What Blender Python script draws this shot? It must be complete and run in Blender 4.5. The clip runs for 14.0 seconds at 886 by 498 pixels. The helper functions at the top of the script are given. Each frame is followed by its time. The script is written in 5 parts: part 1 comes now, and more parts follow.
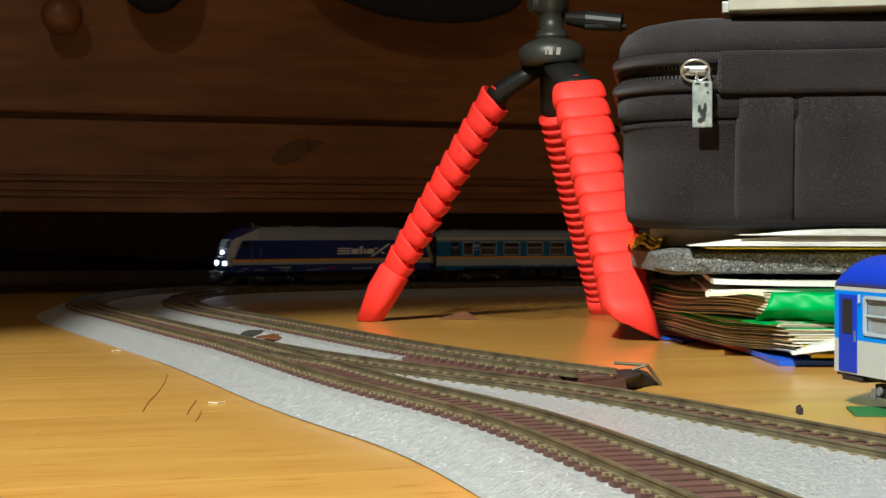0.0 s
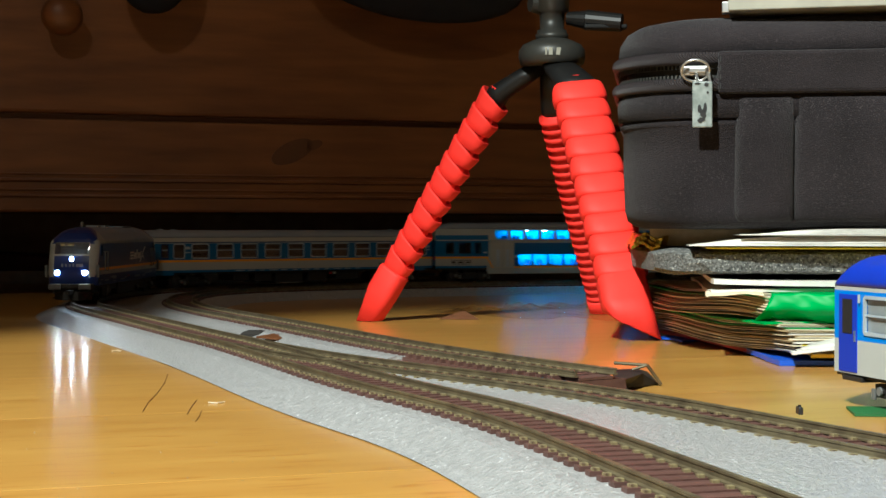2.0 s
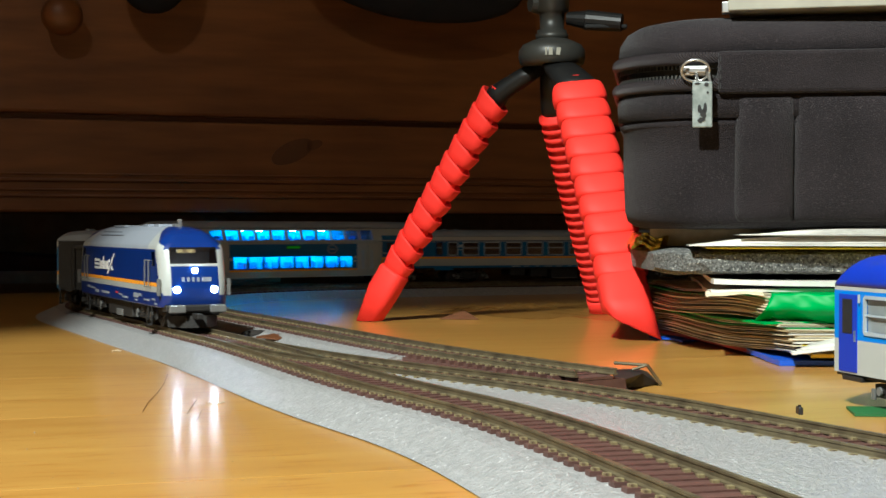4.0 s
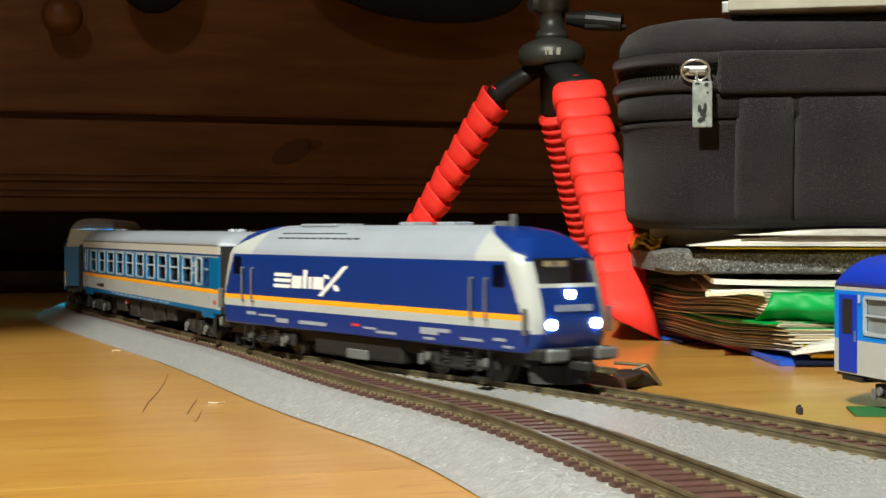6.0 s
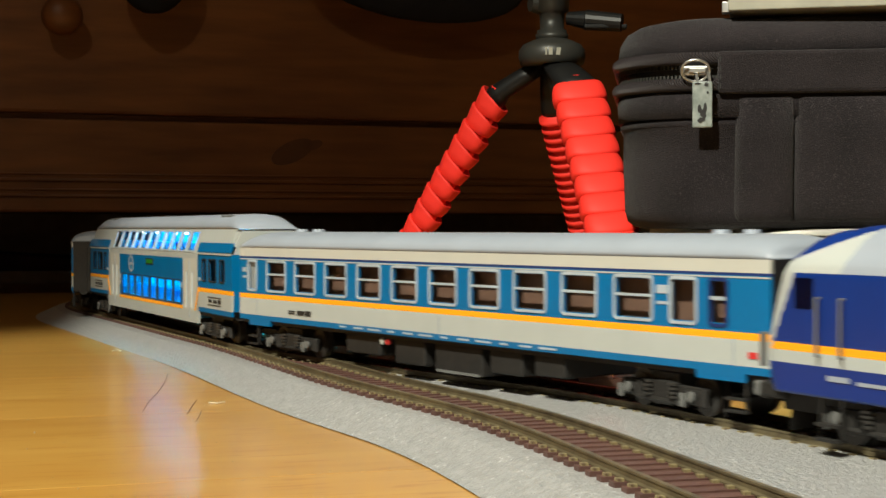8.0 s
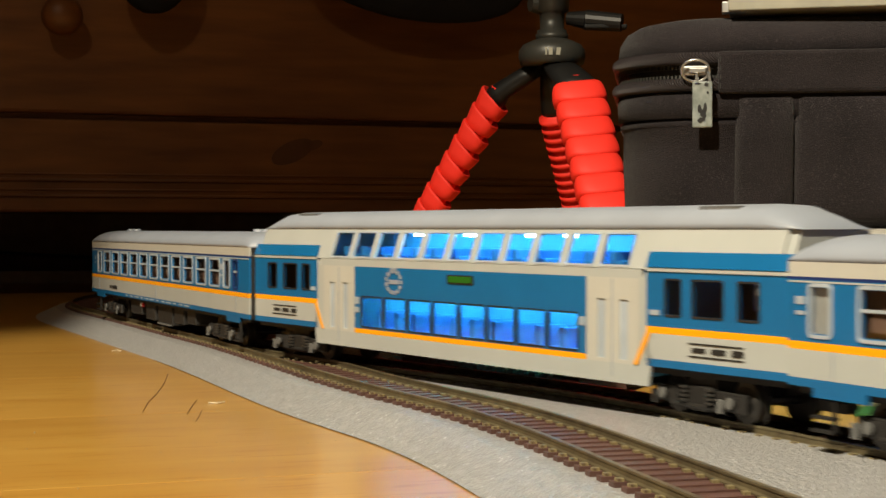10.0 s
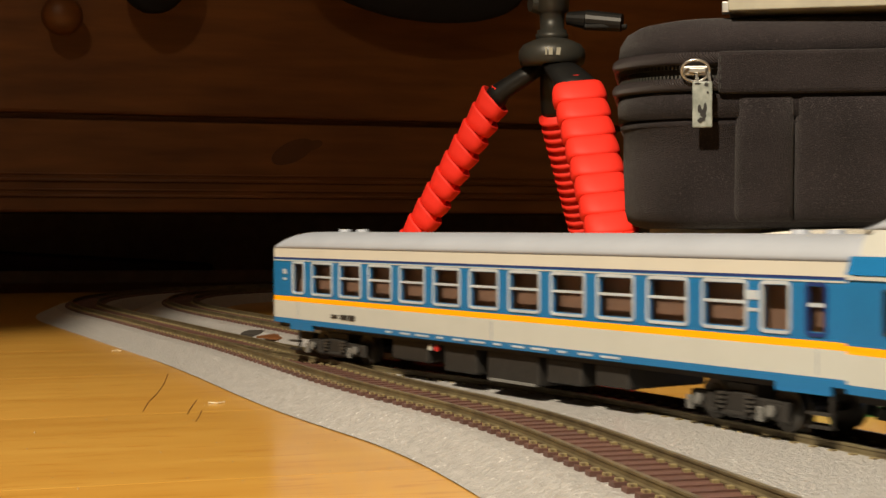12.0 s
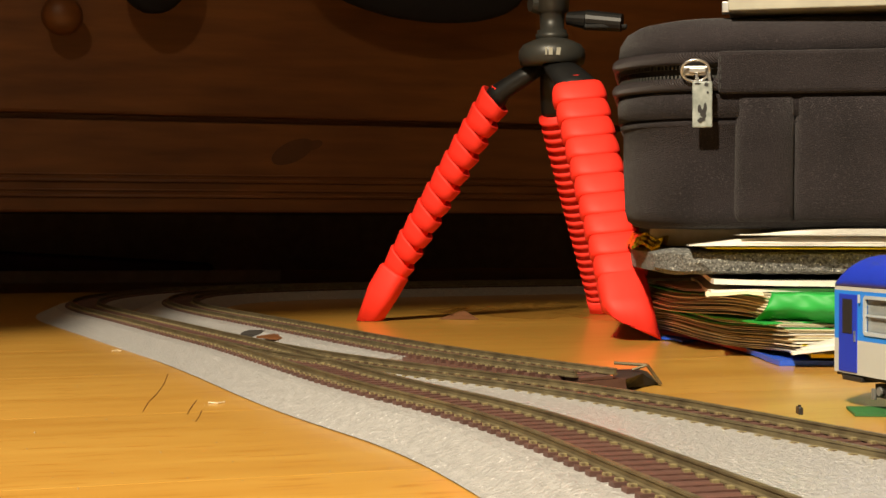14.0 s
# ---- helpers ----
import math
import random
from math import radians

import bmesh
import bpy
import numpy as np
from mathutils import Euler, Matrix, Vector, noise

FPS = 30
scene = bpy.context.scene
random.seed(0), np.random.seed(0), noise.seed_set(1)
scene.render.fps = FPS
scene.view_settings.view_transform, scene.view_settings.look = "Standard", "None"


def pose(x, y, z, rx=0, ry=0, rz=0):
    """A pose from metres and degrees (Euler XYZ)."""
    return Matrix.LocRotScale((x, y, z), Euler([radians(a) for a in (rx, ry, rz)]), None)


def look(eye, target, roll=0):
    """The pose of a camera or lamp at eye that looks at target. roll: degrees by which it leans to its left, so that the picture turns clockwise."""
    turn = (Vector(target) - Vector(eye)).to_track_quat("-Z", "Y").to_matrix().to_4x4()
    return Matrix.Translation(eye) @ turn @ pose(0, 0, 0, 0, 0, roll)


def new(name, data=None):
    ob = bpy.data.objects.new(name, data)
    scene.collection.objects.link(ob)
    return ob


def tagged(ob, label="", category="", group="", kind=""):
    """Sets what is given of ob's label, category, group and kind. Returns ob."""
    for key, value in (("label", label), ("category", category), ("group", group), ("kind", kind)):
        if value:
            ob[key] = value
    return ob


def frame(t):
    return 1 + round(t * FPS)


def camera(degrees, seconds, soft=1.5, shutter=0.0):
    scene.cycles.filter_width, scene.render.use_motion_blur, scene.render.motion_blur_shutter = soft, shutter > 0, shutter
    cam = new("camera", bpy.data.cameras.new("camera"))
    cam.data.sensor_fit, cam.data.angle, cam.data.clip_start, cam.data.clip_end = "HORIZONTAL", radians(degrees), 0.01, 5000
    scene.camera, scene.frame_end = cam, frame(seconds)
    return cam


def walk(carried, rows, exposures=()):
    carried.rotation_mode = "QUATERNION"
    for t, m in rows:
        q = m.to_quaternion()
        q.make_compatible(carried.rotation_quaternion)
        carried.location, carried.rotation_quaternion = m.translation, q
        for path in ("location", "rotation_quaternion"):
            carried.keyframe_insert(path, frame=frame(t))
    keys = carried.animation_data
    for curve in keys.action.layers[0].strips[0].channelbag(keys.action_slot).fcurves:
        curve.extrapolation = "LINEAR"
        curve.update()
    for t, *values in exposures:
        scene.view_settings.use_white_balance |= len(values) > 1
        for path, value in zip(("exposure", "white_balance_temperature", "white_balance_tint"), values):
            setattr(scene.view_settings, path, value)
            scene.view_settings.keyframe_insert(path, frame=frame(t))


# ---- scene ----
# Model railway on a wooden floor: one train runs round a curve towards a camera that stands still.
EYE = 0.0573            # camera height over the floor
RAIL = 0.0095           # top of rail over the floor
cam = camera(33.54, 14.0, soft=1.5, shutter=0.5)
STILL = pose(0, 0, EYE, 90 - 0.792, 0, 0)
walk(cam, [(0.0, STILL), (14.0, STILL)],
     exposures=[(0.0, 0.04, 5650, -3), (3.2, 0.01, 5450, -3), (5.3, -0.08, 5900, 0), (6.5, -0.23, 6150, 0), (8.2, -0.33, 6450, -1), (10.3, -0.50, 7500, 6),
                (12.0, -0.33, 7700, 9), (13.4, -0.09, 7800, 9), (14.0, 0.03, 7700, 7)])

# ---- light: one warm lamp, above and to the left, in a dark room ----
world = bpy.data.worlds.new("room")
world.use_nodes = True
scene.world = world
world.node_tree.nodes["Background"].inputs[0].default_value = (1.0, 0.82, 0.62, 1)
world.node_tree.nodes["Background"].inputs[1].default_value = 0.07


def spot(name, eye, target, power, size, blend, radius, colour):
    data = bpy.data.lights.new(name, "SPOT")
    data.energy, data.spot_size, data.spot_blend, data.shadow_soft_size, data.color = power, radians(size), blend, radius, colour
    ob = new(name, data)
    ob.matrix_world = look(eye, target)
    return ob


# the cone's edge stands in for the shadow that lies over the far floor
spot("lamp", (-0.33, -0.25, 0.95), (0.15, 0.13, 0.0), 150, 70, 0.24, 0.02, (1.0, 0.92, 0.80))
# added weak fill from the lamp's side, for the chest outside the cone
fill = bpy.data.lights.new("added_fill", "POINT")
fill.energy, fill.shadow_soft_size, fill.color = 9, 0.03, (1.0, 0.80, 0.58)
new("added_fill", fill).location = (-0.33, -0.25, 1.05)


# ---- materials ----
def mat(name, colour, rough=0.5, metal=0.0, vary=0.12, scale=60.0, stretch=(1, 1, 1), bump=0.0, bump_scale=400.0, random=0.0,
        coat=0.0, emit=None, strength=0.0, spec=0.5, dark=None, island=False, speck=None, speck_scale=1500.0, speck_cut=0.68, coat_rough=0.08, sheen=0.0, ribs=0.0):
    m = bpy.data.materials.new(name)
    m.use_nodes = True
    nt = m.node_tree
    b = nt.nodes["Principled BSDF"]
    b.inputs["Roughness"].default_value = rough
    b.inputs["Metallic"].default_value = metal
    b.inputs["Coat Weight"].default_value = coat
    b.inputs["Coat Roughness"].default_value = coat_rough
    b.inputs["Sheen Weight"].default_value = sheen
    b.inputs["Specular IOR Level"].default_value = spec
    co = nt.nodes.new("ShaderNodeTexCoord")
    mp = nt.nodes.new("ShaderNodeMapping")
    mp.inputs["Scale"].default_value = stretch
    nt.links.new(co.outputs["Object"], mp.inputs[0])
    n1 = nt.nodes.new("ShaderNodeTexNoise")
    n1.inputs["Scale"].default_value, n1.inputs["Detail"].default_value = scale, 5
    nt.links.new(mp.outputs[0], n1.inputs["Vector"])
    ramp = nt.nodes.new("ShaderNodeValToRGB")
    c2 = dark or tuple(c * (1 - 2 * vary) for c in colour)
    ramp.color_ramp.elements[0].position, ramp.color_ramp.elements[1].position = 0.3, 0.7
    ramp.color_ramp.elements[0].color = (*[max(0, c) for c in c2], 1)
    ramp.color_ramp.elements[1].color = (*colour, 1)
    nt.links.new(n1.outputs["Fac"], ramp.inputs[0])
    out = ramp.outputs[0]
    if random or island:
        hs = nt.nodes.new("ShaderNodeHueSaturation")
        info = nt.nodes.new("ShaderNodeNewGeometry" if island else "ShaderNodeObjectInfo")
        mr = nt.nodes.new("ShaderNodeMapRange")
        mr.inputs[3].default_value, mr.inputs[4].default_value = 1 - (random or 0.2), 1 + (random or 0.2)
        nt.links.new(info.outputs["Random Per Island" if island else "Random"], mr.inputs[0])
        nt.links.new(mr.outputs[0], hs.inputs["Value"])
        nt.links.new(out, hs.inputs["Color"])
        out = hs.outputs[0]
    if speck:
        n3 = nt.nodes.new("ShaderNodeTexNoise")
        n3.inputs["Scale"].default_value, n3.inputs["Detail"].default_value = speck_scale, 2
        nt.links.new(mp.outputs[0], n3.inputs["Vector"])
        r3 = nt.nodes.new("ShaderNodeValToRGB")
        r3.color_ramp.elements[0].position, r3.color_ramp.elements[1].position = speck_cut, speck_cut + 0.08
        mx = nt.nodes.new("ShaderNodeMix")
        mx.data_type = "RGBA"
        nt.links.new(n3.outputs["Fac"], r3.inputs[0])
        nt.links.new(r3.outputs[0], mx.inputs[0])
        nt.links.new(out, mx.inputs[6])
        mx.inputs[7].default_value = (*speck, 1)
        out = mx.outputs[2]
    nt.links.new(out, b.inputs["Base Color"])
    if bump:
        n2 = nt.nodes.new("ShaderNodeTexNoise")
        n2.inputs["Scale"].default_value, n2.inputs["Detail"].default_value = bump_scale, 4
        nt.links.new(mp.outputs[0], n2.inputs["Vector"])
        bp = nt.nodes.new("ShaderNodeBump")
        bp.inputs["Strength"].default_value, bp.inputs["Distance"].default_value = bump, 0.001
        nt.links.new(n2.outputs["Fac"], bp.inputs["Height"])
        nt.links.new(bp.outputs[0], b.inputs["Normal"])
        if ribs:        # fine slanting cords on top of the grain
            wv = nt.nodes.new("ShaderNodeTexWave")
            wv.bands_direction = "DIAGONAL"
            wv.inputs["Scale"].default_value, wv.inputs["Distortion"].default_value = ribs, 0.0
            nt.links.new(mp.outputs[0], wv.inputs["Vector"])
            b2 = nt.nodes.new("ShaderNodeBump")
            b2.inputs["Strength"].default_value, b2.inputs["Distance"].default_value = 1.0, 0.0012
            nt.links.new(wv.outputs["Fac"], b2.inputs["Height"])
            nt.links.new(bp.outputs[0], b2.inputs["Normal"])
            nt.links.new(b2.outputs[0], b.inputs["Normal"])
    if emit:
        b.inputs["Emission Color"].default_value = (*emit, 1)
        b.inputs["Emission Strength"].default_value = strength
    return m


def glass(name, tint, clear=0.8, rough=0.03):
    m = bpy.data.materials.new(name)
    m.use_nodes = True
    nt = m.node_tree
    nt.nodes.remove(nt.nodes["Principled BSDF"])
    t, g, mx = (nt.nodes.new("ShaderNode" + k) for k in ("BsdfTransparent", "BsdfGlossy", "MixShader"))
    t.inputs[0].default_value = (*tint, 1)
    g.inputs["Roughness"].default_value = rough
    mx.inputs[0].default_value = 1 - clear
    nt.links.new(t.outputs[0], mx.inputs[1])
    nt.links.new(g.outputs[0], mx.inputs[2])
    nt.links.new(mx.outputs[0], nt.nodes["Material Output"].inputs[0])
    return m


M = dict(
    plank=mat("varnished_plank", (0.545, 0.300, 0.066), 0.30, vary=0.14, scale=7, stretch=(1.0, 8, 8), bump=0.012, bump_scale=60, random=0.07, coat=0.40,
              dark=(0.450, 0.222, 0.043), speck=(0.41, 0.190, 0.034), speck_scale=42, speck_cut=0.60, coat_rough=0.15),
    pine=mat("stained_pine", (0.235, 0.090, 0.025), 0.45, scale=11, stretch=(1, 7, 7), bump=0.10, bump_scale=40, dark=(0.135, 0.046, 0.013)),
    knot=mat("pine_knot", (0.13, 0.048, 0.016), 0.5),
    dark=mat("dark_void", (0.02, 0.016, 0.013), 0.9),
    navy_cloth=mat("navy_cloth", (0.012, 0.014, 0.022), 0.9, bump=0.4, bump_scale=900),
    skirt=mat("pale_skirting", (0.66, 0.62, 0.56), 0.6),
    maroon=mat("maroon_card", (0.10, 0.018, 0.015), 0.6),
    # the white specks put glints on the grains into the colour
    ballast=mat("grey_foam_ballast", (0.365, 0.360, 0.360), 0.30, vary=0.10, scale=420, bump=1.0, bump_scale=900, dark=(0.25, 0.247, 0.247), speck=(0.74, 0.74, 0.74), speck_scale=900, speck_cut=0.655),
    rail=mat("rail_metal", (0.20, 0.165, 0.095), 0.40, metal=0.45, scale=160, dark=(0.10, 0.078, 0.048)),
    sleeper=mat("brown_sleeper", (0.105, 0.050, 0.040), 0.5, scale=300, bump=0.3, random=0.15),
    # the pale tone paints in the highlights that dot the rail clips
    clip=mat("pale_rail_clip", (0.40, 0.345, 0.17), 0.28, scale=500, dark=(0.10, 0.06, 0.045), metal=0.2),
    trackbed=mat("brown_trackbed", (0.095, 0.046, 0.036), 0.6, scale=300, bump=0.3),
    black=mat("black_plastic", (0.02, 0.02, 0.021), 0.42, scale=90, bump=0.05),
    matte_black=mat("matte_black_plastic", (0.009, 0.009, 0.009), 0.45, spec=0.3),
    gunmetal=mat("gunmetal", (0.045, 0.045, 0.040), 0.42, metal=0.3),
    red=mat("red_rubber", (0.84, 0.030, 0.020), 0.62, vary=0.05, scale=80, bump=0.05, spec=0.35),
    print_white=mat("white_print", (0.80, 0.80, 0.78), 0.5, vary=0.03),
    fabric=mat("charcoal_fabric", (0.0245, 0.0200, 0.0225), 0.95, vary=0.25, scale=28, bump=0.9, bump_scale=1700, spec=0.12, speck=(0.042, 0.035, 0.037), speck_scale=1500, speck_cut=0.58, sheen=0.10),
    zipper=mat("zip_tape", (0.042, 0.033, 0.036), 0.55, bump=0.1, bump_scale=1200, stretch=(1, -1, 1), ribs=420.0),
    steel=mat("worn_nickel", (0.62, 0.62, 0.60), 0.32, metal=0.9, vary=0.1, scale=250),
    white_enamel=mat("chipped_enamel", (0.29, 0.32, 0.305), 0.4, scale=330, dark=(0.15, 0.175, 0.165)),
    blue=mat("dark_blue_lacquer", (0.005, 0.027, 0.18), 0.30, vary=0.05, coat=0.25),
    white=mat("white_lacquer", (0.415, 0.434, 0.420), 0.38, vary=0.04, coat=0.15),
    cream=mat("cream_lacquer", (0.47, 0.465, 0.425), 0.42, vary=0.03),
    orange=mat("orange_stripe", (0.90, 0.36, 0.012), 0.4, vary=0.03),
    roof_grey=mat("light_grey_roof", (0.29, 0.32, 0.375), 0.45, vary=0.05),
    cyan=mat("coach_blue", (0.003, 0.125, 0.32), 0.35, vary=0.05, coat=0.15),
    navy_line=mat("navy_line", (0.01, 0.03, 0.14), 0.4),
    silver=mat("window_frame_silver", (0.48, 0.55, 0.62), 0.4, metal=0.2),
    chassis=mat("black_chassis", (0.017, 0.015, 0.0135), 0.6, scale=200, bump=0.2),
    wheel=mat("dark_wheel_steel", (0.09, 0.085, 0.08), 0.4, metal=0.7),
    grey_part=mat("grey_plastic", (0.15, 0.15, 0.145), 0.5),
    seat=mat("brown_compartment", (0.26, 0.15, 0.105), 0.6, scale=90),
    blue_seat=mat("blue_seat", (0.02, 0.27, 0.68), 0.6, scale=200),
    pale_inside=mat("pale_interior", (0.12, 0.50, 0.82), 0.5),
    glass=glass("window_glass", (0.93, 0.94, 0.95), 0.90),
    dim_glass=glass("tinted_glass", (0.30, 0.32, 0.34), 0.82),
    screen=glass("windscreen_glass", (0.55, 0.56, 0.58), 0.66),
    lamp_white=mat("headlight", (0.9, 0.95, 1.0), 0.3, emit=(0.86, 0.94, 1.0), strength=68),
    led_cyan=mat("cyan_led", (0.3, 0.8, 1.0), 0.3, emit=(0.02, 0.74, 1.0), strength=32),
    led_upper=mat("bright_cyan_led", (0.3, 0.8, 1.0), 0.3, emit=(0.02, 0.62, 1.0), strength=19),
    led_white=mat("white_led", (0.8, 0.9, 1.0), 0.3, emit=(0.55, 0.85, 1.0), strength=30),
    led_green=mat("green_display", (0.012, 0.08, 0.010), 0.4, emit=(0.08, 0.75, 0.02), strength=0.10),
    red_mark=mat("red_mark", (0.55, 0.03, 0.03), 0.5),
    royal=mat("royal_blue", (0.010, 0.035, 0.42), 0.38, vary=0.04),
    sky_blue=mat("bright_blue", (0.012, 0.19, 0.68), 0.38, vary=0.04),
    paper=mat("magazine_paper", (0.74, 0.72, 0.66), 0.6, scale=120, random=0.12),
    kraft=mat("brown_paper", (0.56, 0.44, 0.27), 0.65, scale=60, random=0.25, dark=(0.36, 0.27, 0.14)),
    cream_paper=mat("yellowed_paper", (0.80, 0.72, 0.54), 0.65, scale=90, random=0.2, dark=(0.60, 0.51, 0.33)),
    green=mat("green_folder", (0.010, 0.34, 0.060), 0.52, vary=0.10, spec=0.3),
    yellow=mat("yellow_paper", (0.75, 0.58, 0.02), 0.45),
    gold=mat("gold_foil", (0.85, 0.62, 0.06), 0.25, metal=0.9, bump=0.8, bump_scale=500),
    blue_folder=mat("blue_folder", (0.02, 0.10, 0.62), 0.4),
    foam=mat("grey_foam", (0.21, 0.21, 0.20), 0.95, vary=0.3, scale=820, bump=1.0, bump_scale=900, dark=(0.02, 0.02, 0.018), speck=(0.5, 0.5, 0.45), speck_scale=900, speck_cut=0.62),
    card=mat("pale_card", (0.34, 0.33, 0.27), 0.7),
    green_card=mat("green_card", (0.02, 0.12, 0.03), 0.6),
    film=glass("clear_film", (0.97, 0.96, 0.95), 0.80, 0.12),
    wall=mat("painted_wall", (0.40, 0.34, 0.27), 0.8),
)


# ---- mesh helpers ----
def part(name, bm, material, parent=None, label="", smooth=False):
    me = bpy.data.meshes.new(name)
    bm.normal_update()
    bm.to_mesh(me)
    bm.free()
    for m in (material if isinstance(material, (list, tuple)) else [material]):
        me.materials.append(m)
    if smooth:
        me.polygons.foreach_set("use_smooth", [True] * len(me.polygons))
    ob = new(name, me)
    if parent:
        ob.parent = parent
    if label:
        ob["label"] = label
    return ob


def thing(name, m, label, category, group="", kind=""):
    ob = new(name)
    ob.empty_display_size = 0.02
    ob.matrix_world = m
    return tagged(ob, label, category, group, kind)


def box(bm, x0, x1, y0, y1, z0, z1, bevel=0.0, m=None, index=0):
    r = bmesh.ops.create_cube(bm, size=1)
    vs = r["verts"]
    bmesh.ops.scale(bm, vec=(x1 - x0, y1 - y0, z1 - z0), verts=vs)
    bmesh.ops.translate(bm, vec=((x0 + x1) / 2, (y0 + y1) / 2, (z0 + z1) / 2), verts=vs)
    faces = list({f for v in vs for f in v.link_faces})
    if index:
        for f in faces:
            f.material_index = index
    if bevel:
        es = list({e for v in vs for e in v.link_edges})
        q = bmesh.ops.bevel(bm, geom=es, offset=bevel, segments=2, affect="EDGES", profile=0.5)
        vs = list({v for f in q["faces"] for v in f.verts})
    if m:
        bmesh.ops.transform(bm, matrix=m, verts=list({v for v in vs}))
    return vs


def boxed(*a, **k):
    bm = bmesh.new()
    box(bm, *a, **k)
    return bm


def tube(bm, p, q, r0, r1=None, n=12, ends=True):
    p, q = Vector(p), Vector(q)
    d = q - p
    m = Matrix.Translation((p + q) / 2) @ d.to_track_quat("Z", "Y").to_matrix().to_4x4()
    return bmesh.ops.create_cone(bm, cap_ends=ends, segments=n, radius1=r0, radius2=r0 if r1 is None else r1, depth=d.length, matrix=m)["verts"]


def loft(bm, rings, closed=True, cap=True, index=0):
    """Rings of equal length joined by quads."""
    rows = [[bm.verts.new(p) for p in r] for r in rings]
    n = len(rows[0])
    out = []
    for a, b in zip(rows, rows[1:]):
        for i in range(n if closed else n - 1):
            j = (i + 1) % n
            f = bm.faces.new((a[i], a[j], b[j], b[i]))
            f.material_index = index
            out.append(f)
    if cap and closed:
        for r, rev in ((rows[0], True), (rows[-1], False)):
            f = bm.faces.new(r[::-1] if rev else r)
            f.material_index = index
            out.append(f)
    return out


def rect_ring(a, b, r, z, step=0.004, n=5):
    """A rounded rectangle of half length a and half width b at height z, counter-clockwise, with points along its long sides."""
    r = min(r, a * 0.98, b * 0.98)
    k = max(2, int(round(2 * 0.1 / step)))
    pts = []
    for cx, cy, s in ((a - r, b - r, 0), (-a + r, b - r, 90), (-a + r, -b + r, 180), (a - r, -b + r, 270)):
        for i in range(n + 1):
            t = radians(s + 90 * i / n)
            pts.append((cx + r * math.cos(t), cy + r * math.sin(t), z))
        if s in (0, 180):
            x0, x1 = cx, -cx
            y = b if s == 0 else -b
            for i in range(1, k):
                pts.append((x0 + (x1 - x0) * i / k, y, z))
    return pts


# ---- the line of the tracks ----
def spline(points, n=24):
    P = np.array(points, float)
    d = np.hypot(*np.diff(P, axis=0).T)
    N = len(P)
    A, B = np.zeros((N, N)), np.zeros((N, 2))
    A[0, 0] = A[-1, -1] = 1
    for i in range(1, N - 1):
        h0, h1 = d[i - 1], d[i]
        A[i, i - 1], A[i, i], A[i, i + 1] = h0, 2 * (h0 + h1), h1
        B[i] = 6 * ((P[i + 1] - P[i]) / h1 - (P[i] - P[i - 1]) / h0)
    K = np.linalg.solve(A, B)
    out = []
    for i in range(N - 1):
        h = d[i]
        for t in np.linspace(0, 1, n, endpoint=False):
            a, b = 1 - t, t
            out.append(a * P[i] + b * P[i + 1] + h * h / 6 * ((a ** 3 - a) * K[i] + (b ** 3 - b) * K[i + 1]))
    out.append(P[-1])
    return np.array(out)


class Line:
    def __init__(self, points):
        self.p = spline(points)
        self.s = np.r_[0, np.cumsum(np.hypot(*np.diff(self.p, axis=0).T))]
        self.length = self.s[-1]

    def at(self, s):
        return np.array([np.interp(s, self.s, self.p[:, 0]), np.interp(s, self.s, self.p[:, 1])])

    def along(self, s):
        v = self.at(s + 0.004) - self.at(s - 0.004)
        return v / np.hypot(*v)


BACK = [(1.9, 1.582), (0.952, 1.484), (0.653, 1.453), (0.405, 1.427), (0.236, 1.407), (0.109, 1.379), (-0.017, 1.332), (-0.126, 1.276), (-0.218, 1.188),
        (-0.246, 1.08), (-0.236, 0.968), (-0.192, 0.858)]
MAIN = Line(BACK + [(-0.143, 0.752), (-0.098, 0.655), (-0.05, 0.566), (0.0, 0.497), (0.044, 0.437), (0.073, 0.383), (0.099, 0.329), (0.127, 0.272),
                    (0.158, 0.21), (0.208, 0.11), (0.308, -0.09), (0.508, -0.49), (0.908, -1.29)])


def beside(line, s, off):
    p, t = line.at(s), line.along(s)
    return (p[0] - t[1] * off, p[1] + t[0] * off)


def nearest(line, p):
    return float(line.s[int(np.argmin(np.hypot(*(line.p - np.array(p)).T)))])


S_REF = nearest(MAIN, (-0.098, 0.655))
FRONT = Line([(-0.120, 0.700), (-0.098, 0.653), (-0.056, 0.552), (-0.0112, 0.4459), (0.0103, 0.4015), (0.0232, 0.3685), (0.0332, 0.3365), (0.0445, 0.2950), (0.0540, 0.2600), (0.0690, 0.20), (0.097, 0.09), (0.175, -0.21)])
INNER = Line([beside(MAIN, s, 0.0616) for s in np.linspace(0.5, S_REF - 0.30, 16)]
             + [(-0.103, 0.804), (-0.065, 0.722), (-0.033, 0.652), (-0.009, 0.602), (0.0135, 0.561), (0.035, 0.524), (0.053, 0.496)])


def sweep(line, profile, s0, s1, step=0.006, closed=True):
    bm = bmesh.new()
    rings = []
    for s in np.linspace(s0, s1, max(2, int((s1 - s0) / step))):
        p, t = line.at(s), line.along(s)
        n = np.array([-t[1], t[0]])
        rings.append([(p[0] + n[0] * o, p[1] + n[1] * o, z) for o, z in profile])
    loft(bm, rings, closed)
    bmesh.ops.recalc_face_normals(bm, faces=bm.faces)
    return bm


